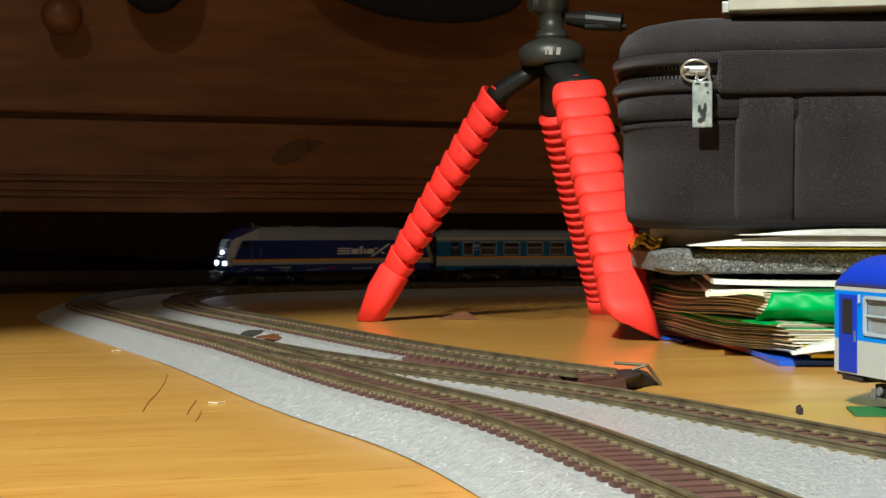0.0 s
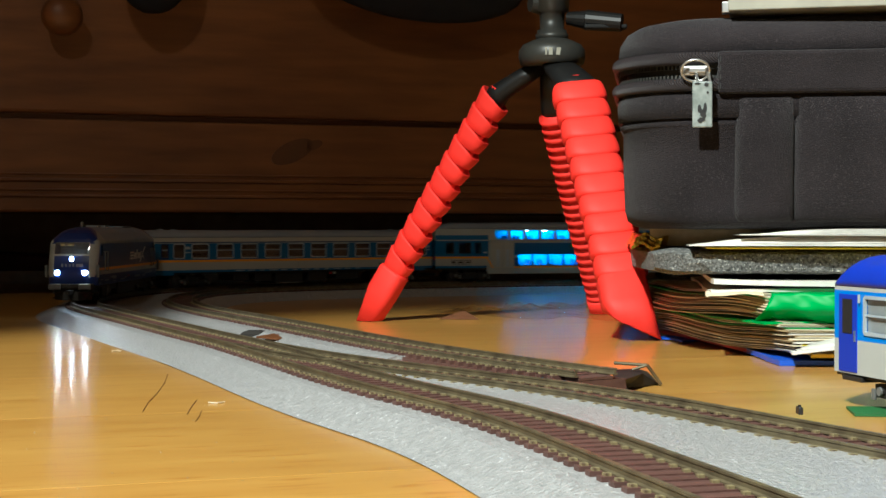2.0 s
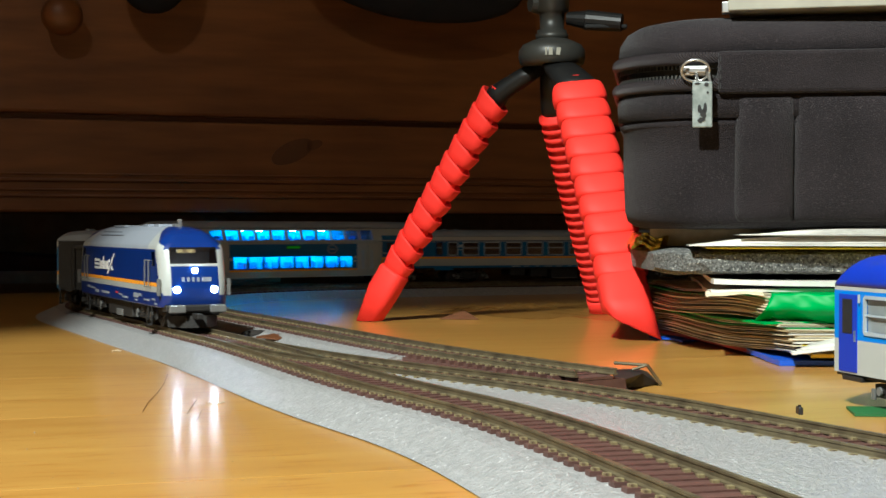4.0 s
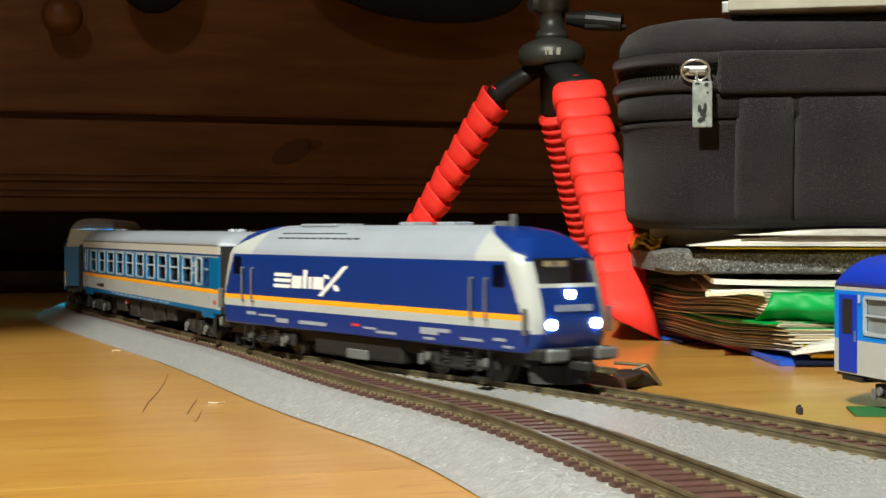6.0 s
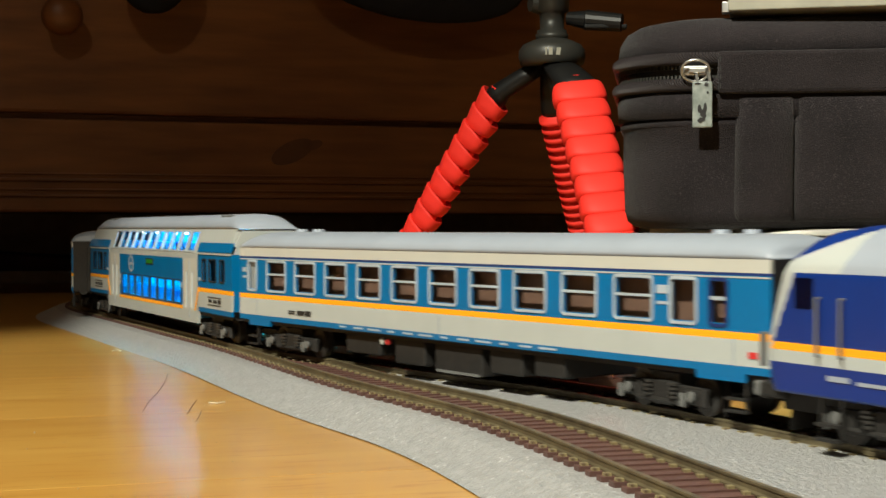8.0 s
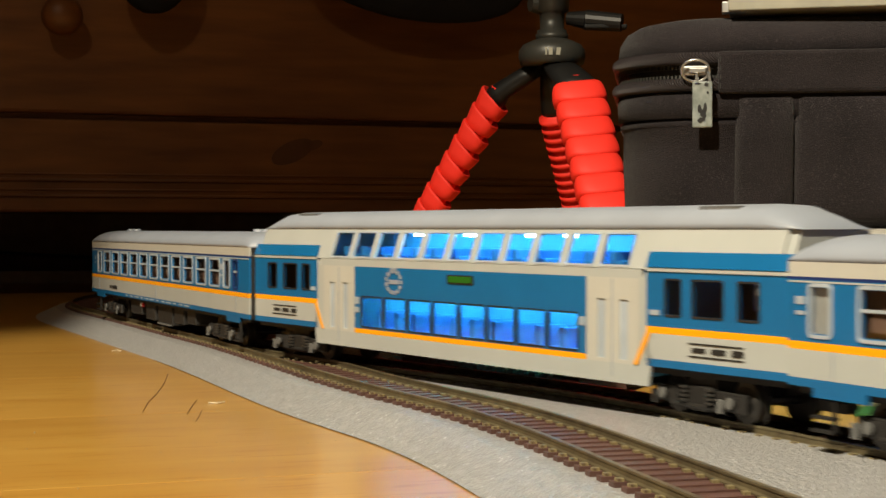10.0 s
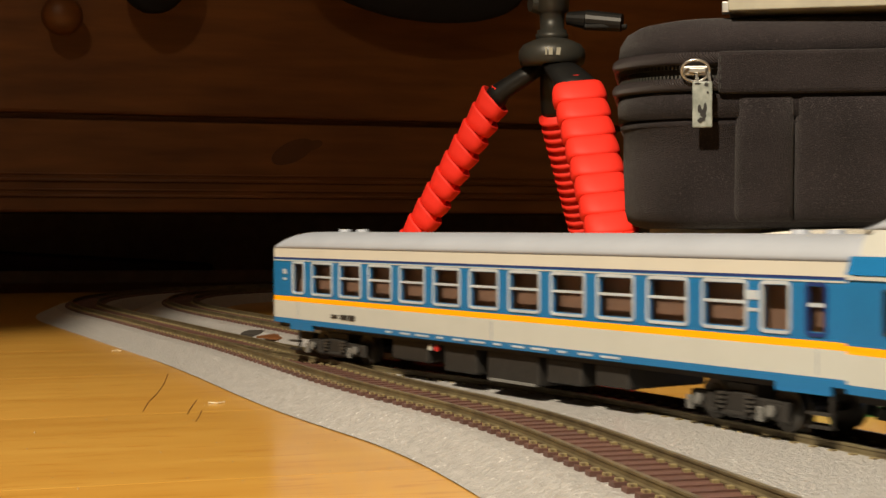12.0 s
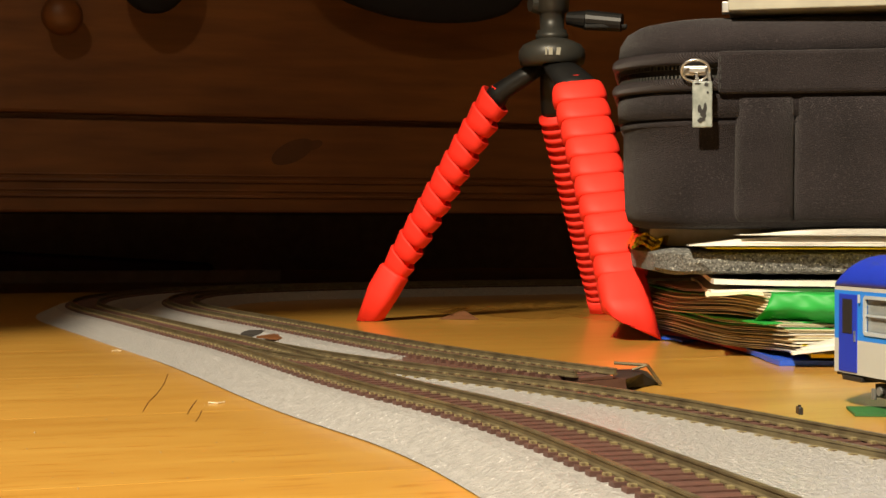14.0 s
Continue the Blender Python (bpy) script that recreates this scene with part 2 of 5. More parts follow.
RAIL_PROFILE = [(-0.0012, 0.0072), (0.0012, 0.0072), (0.0012, 0.0076), (0.0004, 0.0078), (0.0004, 0.0088), (0.0006, 0.0090), (0.0006, 0.0095),
                (-0.0006, 0.0095), (-0.0006, 0.0090), (-0.0004, 0.0088), (-0.0004, 0.0078), (-0.0012, 0.0076)]


def sleeper_mesh():
    """One plastic sleeper with the four clips that hold the rails."""
    bm = boxed(-0.0015, 0.0015, -0.0127, 0.0127, 0.0055, 0.0073)
    for y in (-0.0110, -0.0063, 0.0063, 0.0110):
        box(bm, -0.0009, 0.0009, y - 0.0007, y + 0.0007, 0.0073, 0.0079, index=1)
    me = bpy.data.meshes.new("sleeper")
    bm.to_mesh(me)
    bm.free()
    me.materials.append(M["sleeper"])
    me.materials.append(M["clip"])
    return me


SLEEPER = sleeper_mesh()


def track(name, line, s0, s1, near0, near1, label, lift=0.0, pitch=0.0066, bed_end=0.0):
    """A length of track: foam bed, two rails, sleepers one by one between near0 and near1 and joined elsewhere."""
    ob = thing(name, pose(0, 0, lift), label, "model track", "model tracks", "")
    part("ballast_bed", sweep(line, [(-0.0312, 0.0), (0.0285, 0.0), (0.0185, 0.0058), (0.0160, 0.0062), (-0.0160, 0.0062), (-0.0185, 0.0058)], s0, s1 - bed_end), M["ballast"], ob,
         "grey granular foam ballast bed")
    if bed_end:
        part("narrow_bed", sweep(line, [(-0.0140, 0.0), (0.0140, 0.0), (0.0128, 0.0058), (-0.0128, 0.0058)], s1 - bed_end, s1), M["trackbed"], ob, "narrow brown track bed")
    part("web", sweep(line, [(-0.0075, 0.0060), (0.0075, 0.0060), (0.0075, 0.0069), (-0.0075, 0.0069)], s0, s1), M["trackbed"], ob, "brown plastic bed between the rails")
    for o in (-0.00855, 0.00855):
        part("rail", sweep(line, [(a + o, z) for a, z in RAIL_PROFILE], s0, s1), M["rail"], ob, "tarnished brass-brown rail")
    far = bmesh.new()
    for k in range(int((s1 - s0) / pitch)):
        s = s0 + (k + 0.5) * pitch
        p, t = line.at(s), line.along(s)
        m = Matrix.Translation((p[0], p[1], 0)) @ Matrix.Rotation(math.atan2(t[1], t[0]), 4, "Z")
        if near0 <= s <= near1:
            o = new("sleeper", SLEEPER)
            o.parent, o.matrix_basis = ob, m
        else:
            box(far, -0.0015, 0.0015, -0.0127, 0.0127, 0.0055, 0.0073, m=m)
    if far.verts:
        tagged(part("far_sleepers", far, M["sleeper"], ob), kind="stuff")
    else:
        far.free()
    return ob


# ---- setting: floor, walls ----
ROOM = Matrix.Rotation(radians(18), 4, "Z")     # the room and its floor strips run with the chest, askew to the camera
RX0, RX1, RY0, RY1 = -1.5, 1.9, -1.5448, 2.0


def build_floor():
    base = part("floor", boxed(RX0 - 0.1, RX1 + 0.1, RY0 - 0.1, RY1 + 0.1, -0.03, -0.0021), M["pine"])
    base.matrix_world = ROOM
    tagged(base, "honey-coloured varnished wooden floor laid in strips", "floor", "", "structure")
    rnd = random.Random(4)
    width = 0.1253
    meshes = {}

    def plank_mesh(L):
        if L not in meshes:
            me = bpy.data.meshes.new("plank")
            bm = boxed(0, L - 0.0003, 0, width - 0.00025, -0.002, 0.0, bevel=0.00006)
            bm.to_mesh(me)
            bm.free()
            me.materials.append(M["plank"])
            meshes[L] = me
        return meshes[L]
    for row in range(int((RY1 - RY0) / width) + 1):
        x = RX0
        cuts = [0.5 + 0.1 * rnd.randrange(10), 1.0, 1.2, 1.1, 0.9]
        for L in cuts:
            L = round(min(L, RX1 - x), 2)
            if L < 0.05:
                break
            o = new("plank", plank_mesh(L))
            o.parent = base
            o.matrix_basis = Matrix.Translation((x, RY0 + row * width, 0))
            x += L


build_floor()
for nm, q in (("wall_north", (RX0, RX1, RY1, RY1 + 0.1, -0.03, 2.2)), ("wall_west", (RX0 - 0.1, RX0, RY0 - 0.1, RY1 + 0.1, -0.03, 2.2)), ("wall_east", (RX1, RX1 + 0.1, RY0 - 0.1, RY1 + 0.1, -0.03, 2.2)),
              ("wall_south", (RX0, RX1, RY0 - 0.1, RY0, -0.03, 2.2)), ("ceiling", (RX0 - 0.1, RX1 + 0.1, RY0 - 0.1, RY1 + 0.1, 2.2, 2.3))):
    w_ = part(nm, boxed(*q), M["wall"])
    w_.matrix_world = ROOM
    tagged(w_, "plain painted " + ("ceiling" if nm == "ceiling" else "wall") + " of the dim room", nm.split("_")[0], "", "structure")

# ---- tracks ----
track("main_track", MAIN, 0.3, S_REF + 1.4, S_REF - 0.32, S_REF + 0.68, "curved model railway track on grey foam ballast")
track("front_track", FRONT, 0.055, FRONT.length - 0.02, 0.055, 0.75, "branching model railway track on grey foam ballast", lift=0.0003)
track("inner_track", INNER, 0.05, INNER.length - 0.002, INNER.length - 0.55, INNER.length, "inner model railway track that ends on the floor", lift=0.0001, bed_end=0.112)


def build_turnout_bed():
    """The foam between the two branches of the turnout."""
    bm = bmesh.new()
    a = []
    for k in range(110):
        s = 0.20 + k * 0.005
        p, t = FRONT.at(s), FRONT.along(s)
        if np.min(np.hypot(*(MAIN.p - p).T)) < 0.0198:
            continue
        n = np.array([-t[1], t[0]])
        q = p + n * 0.0098
        d = np.hypot(*(MAIN.p - q).T)
        i = int(np.argmin(d))
        u = MAIN.p[i]
        v = (q - u) / max(1e-6, np.hypot(*(q - u)))
        e = u + v * min(0.0098, d[i])
        a.append([bm.verts.new((q[0] + (e[0] - q[0]) * f, q[1] + (e[1] - q[1]) * f, z)) for f, z in ((0.0, 0.0077), (0.25, 0.0073), (0.75, 0.0073), (1.0, 0.0077))])
    for g, h in zip(a, a[1:]):
        for i in range(3):
            bm.faces.new((g[i], h[i], h[i + 1], g[i + 1]))
    r = bmesh.ops.extrude_face_region(bm, geom=list(bm.faces))
    bmesh.ops.translate(bm, vec=(0, 0, -0.006), verts=[g for g in r["geom"] if isinstance(g, bmesh.types.BMVert)])
    bmesh.ops.recalc_face_normals(bm, faces=bm.faces)
    tagged(part("turnout_bed", bm, M["ballast"]), "grey foam ballast between the branches of a turnout", "track bed")


build_turnout_bed()

# ---- chest of drawers behind ----
CHEST = Matrix.Translation((-0.3616, 1.20, 0)) @ Matrix.Rotation(math.atan2(0.309, 0.951), 4, "Z")


def build_chest():
    ob = thing("chest_of_drawers", CHEST, "dark stained pine chest of drawers on low feet", "chest")
    x0, x1 = -0.45, 0.95
    part("plinth_board", boxed(x0, x1, 0, 0.02, 0.0711, 0.1480, bevel=0.002), M["pine"], ob)
    bm = bmesh.new()
    for z, r in ((0.0845, 0.0014), (0.0895, 0.0010), (0.0975, 0.0016), (0.1025, 0.0009)):
        tube(bm, (x0, -0.0005, z), (x1, -0.0005, z), r, n=10)
    part("moulding", bm, M["pine"], ob, "ribbed pine moulding", smooth=True)
    # set-back strip in a darker brown, for the shade in the drawer gap
    part("rail_gap", boxed(x0, x1, 0.008, 0.03, 0.1480, 0.1525), M["knot"], ob, "darker strip painted as the shade in the gap under the drawer")
    part("drawer_front", boxed(x0, x1, -0.004, 0.016, 0.1525, 0.34, bevel=0.003), M["pine"], ob)
    part("bottom_board", boxed(x0, x1, 0.02, 0.5, 0.074, 0.08), M["pine"], ob)
    part("carcass", boxed(x0, x1, 0.03, 0.5, 0.08, 0.9), M["pine"], ob)
    for x in (-0.4, 0.86):
        part("foot", boxed(x, x + 0.05, 0.4, 0.45, 0.0, 0.074, bevel=0.003), M["pine"], ob)
    prof = [(0.0, 0.008), (0.010, 0.0075), (0.014, 0.010), (0.019, 0.0155), (0.026, 0.0165), (0.031, 0.013), (0.034, 0.006), (0.0345, 0.0005)]
    bm = bmesh.new()
    loft(bm, [[(0.048 + r * math.cos(radians(a)), -0.004 - y, 0.229 + r * math.sin(radians(a))) for a in range(0, 360, 15)] for y, r in prof])
    bmesh.ops.recalc_face_normals(bm, faces=bm.faces)
    part("knob", bm, M["pine"], ob, "turned round wooden knob", smooth=True)
    bm = bmesh.new()
    for cx, cz, rx, rz, tilt in ((0.243, 0.124, 0.020, 0.009, 25), (0.262, 0.130, 0.008, 0.004, 20)):
        c, s = math.cos(radians(tilt)), math.sin(radians(tilt))
        ring = [(cx + rx * math.cos(a) * c - rz * math.sin(a) * s, -0.0004, cz + rx * math.cos(a) * s + rz * math.sin(a) * c) for a in np.linspace(0, 6.28, 24, endpoint=False)]
        loft(bm, [ring, [(x, 0.001, z) for x, y, z in ring]])
    part("knot", bm, M["knot"], ob, "dark knot in the pine")


build_chest()


def hanging(x, w, z, seed, slope=0.0):
    """A dark bundle of cloth that hangs in front of the drawer; only its lower edge shows."""
    rnd = random.Random(seed)
    bm = bmesh.new()
    rings = []
    for k in range(18):
        t = (k / 17) ** 2
        g0 = math.sqrt(1 - (1 - min(1, 0.02 + t * 5)) ** 2)
        ring = []
        for a in np.linspace(0, 2 * math.pi, 40, endpoint=False):
            g = g0 * (1 + 0.05 * math.sin(3 * a + seed) + 0.02 * rnd.random())
            ring.append((x + w / 2 * g * math.cos(a), -0.045 + 0.018 * g * math.sin(a), z + 0.2 * t - slope * w / 2 * g * math.cos(a)))
        rings.append(ring)
    loft(bm, rings)
    bmesh.ops.recalc_face_normals(bm, faces=bm.faces)
    bmesh.ops.transform(bm, matrix=CHEST, verts=bm.verts)
    return tagged(part("hanging_cloth", bm, M["navy_cloth"], smooth=True), "dark navy cloth hanging in front of the drawer", "cloth", "hanging cloths")


hanging(0.118, 0.062, 0.232, 1)
hanging(0.335, 0.20, 0.2365, 2, 0.10)

# things under the chest
tagged(part("skirting_strip", boxed(-0.30, 0.30, -0.006, 0.006, 0.0, 0.013, bevel=0.001, m=pose(-0.47, 1.53, 0, 0, 0, 12)), M["skirt"]), "pale painted strip lying under the chest", "strip")
tagged(part("maroon_box", boxed(-0.30, 0.30, 0, 0.1, 0.0, 0.036, bevel=0.003, m=pose(-0.55, 1.57, 0, 0, 3.5, 12)), M["maroon"]), "flat dark red cardboard box under the chest", "box")

# ---- the train ----
W = 0.0163              # half width of the bodies


def rounded_frame(bm, cx, cz, w, h, t, y0, y1, r=0.0014, n=4, lean=None):
    """A flat ring round a window, standing in the plane of a side wall."""
    def ring(w, h, r, y):
        out = []
        for sx, sz, a0 in ((1, 1, 0), (-1, 1, 90), (-1, -1, 180), (1, -1, 270)):
            for i in range(n + 1):
                a = radians(a0 + 90 * i / n)
                out.append((cx + sx * (w / 2 - r) + r * math.cos(a), y, cz + sz * (h / 2 - r) + r * math.sin(a)))
        return out
    faces = loft(bm, [ring(w, h, r, y0), ring(w, h, r, y1), ring(w - 2 * t, h - 2 * t, max(0.0003, r - t), y1), ring(w - 2 * t, h - 2 * t, max(0.0003, r - t), y0)], cap=False)
    vs = list({v for f in faces for v in f.verts})
    if lean:
        bmesh.ops.transform(bm, matrix=lean, verts=vs)
    return vs


def wall_boxes(bm, x0, x1, z0, z1, holes, y0, y1):
    """A side wall from x0 to x1 and z0 to z1 with rectangular holes (cx, cz, w, h) left open."""
    xs = sorted({x0, x1, *[c + s * w / 2 for c, _, w, _ in holes for s in (-1, 1)]})
    xs = [x for x in xs if x0 <= x <= x1]
    for a, b in zip(xs, xs[1:]):
        if b - a < 1e-5:
            continue
        mid = (a + b) / 2
        cut = sorted([(cz - h / 2, cz + h / 2) for c, cz, w, h in holes if abs(mid - c) < w / 2])
        z = z0
        for lo, hi in cut + [(z1, z1)]:
            if lo - z > 1e-5:
                box(bm, a, b, y0, y1, z, min(lo, z1))
            z = max(z, hi)
    bmesh.ops.remove_doubles(bm, verts=bm.verts, dist=1e-6)


def bars(parent, name, items, material, y, label="", depth=0.00015):
    """Small printed marks on a side: (x, z, w, h, slant)."""
    bm = bmesh.new()
    for x, z, w, h, sl in items:
        p = [(x - w / 2, z - h / 2), (x + w / 2, z - h / 2), (x + w / 2 + sl, z + h / 2), (x - w / 2 + sl, z + h / 2)]
        loft(bm, [[(a, y, c) for a, c in p], [(a, y - math.copysign(depth, -y) * 1.0, c) for a, c in p]])
    bmesh.ops.recalc_face_normals(bm, faces=bm.faces)
    return part(name, bm, material, parent, label)


def wheelset(parent, x, r):
    bm = bmesh.new()
    for s in (-1, 1):
        tube(bm, (0, s * 0.0072, 0), (0, s * 0.0098, 0), r, n=24)
        tube(bm, (0, s * 0.0068, 0), (0, s * 0.0073, 0), r + 0.0009, n=24)
        tube(bm, (0, s * 0.0098, 0), (0, s * 0.0101, 0), r * 0.72, r * 0.66, n=20)
        for k in range(6):
            a = k * math.pi / 3
            box(bm, 0.0012, r * 0.66, s * 0.01005 - 0.0002, s * 0.01005 + 0.0002, -0.0003, 0.0003, m=Matrix.Rotation(a, 4, "Y"))
    tube(bm, (0, -0.0115, 0), (0, 0.0115, 0), 0.0011, n=10)
    ob = part("wheelset", bm, M["wheel"], parent, "dark steel wheel pair")
    ob.matrix_basis = pose(x, 0, r)
    ob["radius"] = r
    return ob


def bogie(parent, x, base, r, grey=False):
    bm = bmesh.new()
    for s in (-1, 1):
        y = s * 0.0125
        box(bm, -base / 2 - 0.004, base / 2 + 0.004, y - 0.001, y + 0.001, r - 0.0002, r + 0.0022, bevel=0.0003)
        for e in (-1, 1):
            box(bm, e * base / 2 - 0.0026, e * base / 2 + 0.0026, y - 0.0014, y + 0.0014, r - 0.0022, r + 0.0016, bevel=0.0004)
            tube(bm, (e * base / 2, y, r), (e * base / 2, y + s * 0.0022, r), 0.0016, n=10)
            for k in (-1, 1):
                tube(bm, (e * base / 2 + k * 0.0036, y + s * 0.0006, r - 0.0022), (e * base / 2 + k * 0.0036, y + s * 0.0006, r + 0.002), 0.0011, n=8)
        box(bm, -0.0045, 0.0045, y - 0.0012, y + s * 0.0 + 0.0016, r - 0.0034, r + 0.003, bevel=0.0005)
        tube(bm, (-base / 2 + 0.003, y + s * 0.0014, r - 0.0022), (base / 2 - 0.003, y + s * 0.0014, r - 0.0022), 0.0006, n=8)
    box(bm, -0.006, 0.006, -0.0125, 0.0125, r, r + 0.0050)
    ob = part("bogie", bm, M["chassis"], parent, "black bogie frame")
    ob.matrix_basis = pose(x, 0, 0)
    for e in (-1, 1):
        wheelset(ob, e * base / 2, r)
    for s in (-1, 1):
        for e in (-1, 1):
            bm = boxed(e * base / 2 - 0.0055, e * base / 2 - 0.0035, s * 0.0142 - 0.0005, s * 0.0142 + 0.0005, r - 0.003, r + 0.0005, bevel=0.0002)
            part("damper", bm, M["grey_part"], ob, "grey damper")
            bm = bmesh.new()
            tube(bm, (e * base / 2, s * 0.0145, r), (e * base / 2, s * 0.0153, r), 0.0014, n=10)
            part("axle_cap", bm, M["grey_part"], ob, "grey axle cap")
            bm = bmesh.new()
            for k in range(4):
                tube(bm, (e * 0.0056, s * 0.0140, r - 0.0012 + k * 0.0011), (e * 0.0056, s * 0.0140, r - 0.0006 + k * 0.0011), 0.0014, n=10)
            part("spring", bm, M["wheel"], ob, "dark coil spring")
    return ob


def buffer(parent, x, y, z, d):
    bm = bmesh.new()
    tube(bm, (x, y, z), (x + d * 0.0042, y, z), 0.0013, n=12)
    tube(bm, (x + d * 0.0042, y, z), (x + d * 0.0050, y, z), 0.0026, n=16)
    return part("buffer", bm, M["chassis"], parent, "black round buffer")


def build_loco():
    ob = thing("model_locomotive", pose(0, 0, RAIL), "dark blue and white model diesel locomotive with lit headlights", "locomotive")
    zs = [0.0105, 0.0112, 0.0125, 0.0143, 0.0163, 0.0174, 0.0189, 0.0202, 0.0211, 0.0220, 0.0228, 0.0235, 0.0245, 0.0255, 0.0262, 0.027, 0.028, 0.029, 0.030,
          0.031, 0.0312, 0.032, 0.033, 0.034, 0.0345, 0.0355, 0.0365, 0.0379] + [0.0379 + 0.0111 * math.sin(math.pi / 2 * k / 34) for k in range(1, 35)]
    az = ([0.0065, 0.0148, 0.020, 0.0225, 0.026, 0.034, 0.0379, 0.041, 0.045, 0.047, 0.0485, 0.049], [0.0962, 0.0991, 0.0994, 0.0990, 0.0982, 0.0957, 0.0942, 0.0924, 0.0887, 0.0847, 0.076, 0.062])
    bz = ([0.0065, 0.0379, 0.0397, 0.041, 0.045, 0.047, 0.0485, 0.049], [0.0163, 0.0163, 0.0158, 0.0149, 0.0112, 0.0086, 0.0052, 0.0030])
    A = lambda z: float(np.interp(z, *az))
    B = lambda z: float(np.interp(z, *bz))
    bm = bmesh.new()
    faces = loft(bm, [rect_ring(A(z), B(z), 0.0062, z, step=0.0005, n=14) for z in zs])
    BLUE, WHITE, ORANGE, GREY, SCREEN = range(5)
    for f in faces:
        c = f.calc_center_median()
        x, y, z = abs(c.x), abs(c.y), c.z
        k = BLUE
        nose = x > A(z) - 0.0064 and y < 0.0118
        if nose and 0.0312 < z < 0.0388 and y < 0.0112:
            k = SCREEN
        elif z < 0.0163:
            k = BLUE
        elif z <= 0.0379:
            if nose:
                k = WHITE if 0.0300 < z <= 0.0312 else BLUE
            elif x > 0.0864 + (0.0379 - z) * 0.49:
                k = WHITE
            elif z < 0.0174:
                k = BLUE
            elif z < 0.0202:
                k = WHITE
            elif z < 0.0220:
                k = ORANGE
        elif (nose and z < 0.041) or x > 0.0925 - max(0.0, z - 0.0395) * 2.9:
            k = BLUE
        elif x > 0.0715 - (z - 0.0379) * 0.25:
            k = WHITE
        else:
            k = GREY
        f.material_index = k
    part("body", bm, [M["blue"], M["white"], M["orange"], M["roof_grey"], M["screen"]], ob, smooth=True)
    part("underframe", boxed(-0.094, 0.094, -0.013, 0.013, 0.0062, 0.010), M["chassis"], ob)
    part("cab_interior", boxed(-0.086, 0.086, -0.0105, 0.0105, 0.0115, 0.0445), M["chassis"], ob, "dark cab interior")
    part("fuel_tank", boxed(-0.028, 0.028, -0.0142, 0.0142, 0.0022, 0.0105, bevel=0.0008), M["chassis"], ob, "dark fuel tank")
    part("tank_plate", boxed(-0.006, 0.008, -0.0147, -0.0139, 0.0020, 0.0055, bevel=0.0004), M["grey_part"], ob, "grey plate on the tank")
    for s in (-1, 1):
        for x in (0.0834, -0.0834):
            part("cab_window", boxed(x - 0.0031, x + 0.0031, s * 0.0163 - 0.00025, s * 0.0163 + 0.00025, 0.0299, 0.0368, bevel=0.0002), M["dim_glass"], ob, "dark side window of the cab")
        for x in (0.0704, 0.0780, -0.0704, -0.0780):
            bm = bmesh.new()
            tube(bm, (x, s * 0.0175, 0.0195), (x, s * 0.0175, 0.0327), 0.00035, n=6)
            for z in (0.0197, 0.0325):
                tube(bm, (x, s * 0.0163, z), (x, s * 0.0175, z), 0.0003, n=6)
            part("handrail", bm, M["grey_part"], ob, "thin grey handrail")
        for x in (0.075, -0.0745):
            bm = bmesh.new()
            for z in (0.0012, 0.0045):
                box(bm, x - 0.0035, x + 0.0035, s * 0.0162 - 0.0016, s * 0.0162 + 0.0004, z, z + 0.0007)
            for e in (-1, 1):
                box(bm, x + e * 0.0034 - 0.0003, x + e * 0.0034 + 0.0003, s * 0.0160 - 0.0003, s * 0.0160 + 0.0003, 0.0012, 0.0106)
            part("step", bm, M["chassis"], ob, "dark cab steps")
        # marks: three bars and a word-like mark in plain blocks
        y = s * 0.01635
        items = [(-0.0484 + 0.0004 * k, 0.0263 + 0.0021 * k, 0.0122, 0.0013, 0.0003) for k in range(3)]
        items += [(-0.0376, 0.0280, 0.0070, 0.0046, 0.0006), (-0.0317, 0.0292, 0.0026, 0.0068, 0.0008), (-0.0280, 0.0280, 0.0022, 0.0044, 0.0006), (-0.0222, 0.0280, 0.0074, 0.0044, 0.0006), (-0.0207, 0.0290, 0.0030, 0.0112, 0.0175),
                  (-0.0090, 0.0266, 0.0032, 0.0020, -0.0016), (-0.0154, 0.0305, 0.0028, 0.0014, -0.0016)]
        for q in items:
            if s > 0:
                q = (-0.056 - q[0], q[1], q[2], q[3], -q[4])
            bars(ob, "emblem_block", [q], M["print_white"], y, "pale block of the side emblem")
        for q in ((-0.072, 0.0150, 0.007, 0.0012), (-0.0595, 0.0146, 0.013, 0.0008), (-0.048, 0.0132, 0.009, 0.0016), (-0.026, 0.0133, 0.019, 0.0013), (0.012, 0.0136, 0.008, 0.0007), (0.022, 0.0126, 0.012, 0.0009),
                  (0.047, 0.0146, 0.010, 0.0022), (0.055, 0.0151, 0.007, 0.0012), (0.047, 0.0122, 0.006, 0.0008), (0.070, 0.0132, 0.011, 0.0008), (0.084, 0.0140, 0.006, 0.0009), (0.088, 0.0120, 0.005, 0.0008)):
            bars(ob, "lettering", [(*q, 0)], M["roof_grey"], y, "unreadable small pale lettering")
        bars(ob, "red_mark", [(0.003, 0.0143, 0.005, 0.0010, 0)], M["red_mark"], y)
    for d in (-1, 1):
        lit = d > 0
        for y, z, w in ((0.0, 0.0279, 0.0026), (0.0090, 0.0190, 0.0026), (-0.0090, 0.0190, 0.0026)):
            x = d * (A(z) - 0.0002)
            bm = bmesh.new()
            tube(bm, (x - d * 0.001, y, z), (x + d * 0.0007, y, z), 0.0016 if y else 0.0014, 0.0016 if y else 0.0014, n=16)
            part("headlight", bm, M["lamp_white"] if lit else M["roof_grey"], ob, "glowing white headlight" if lit else "unlit headlight")
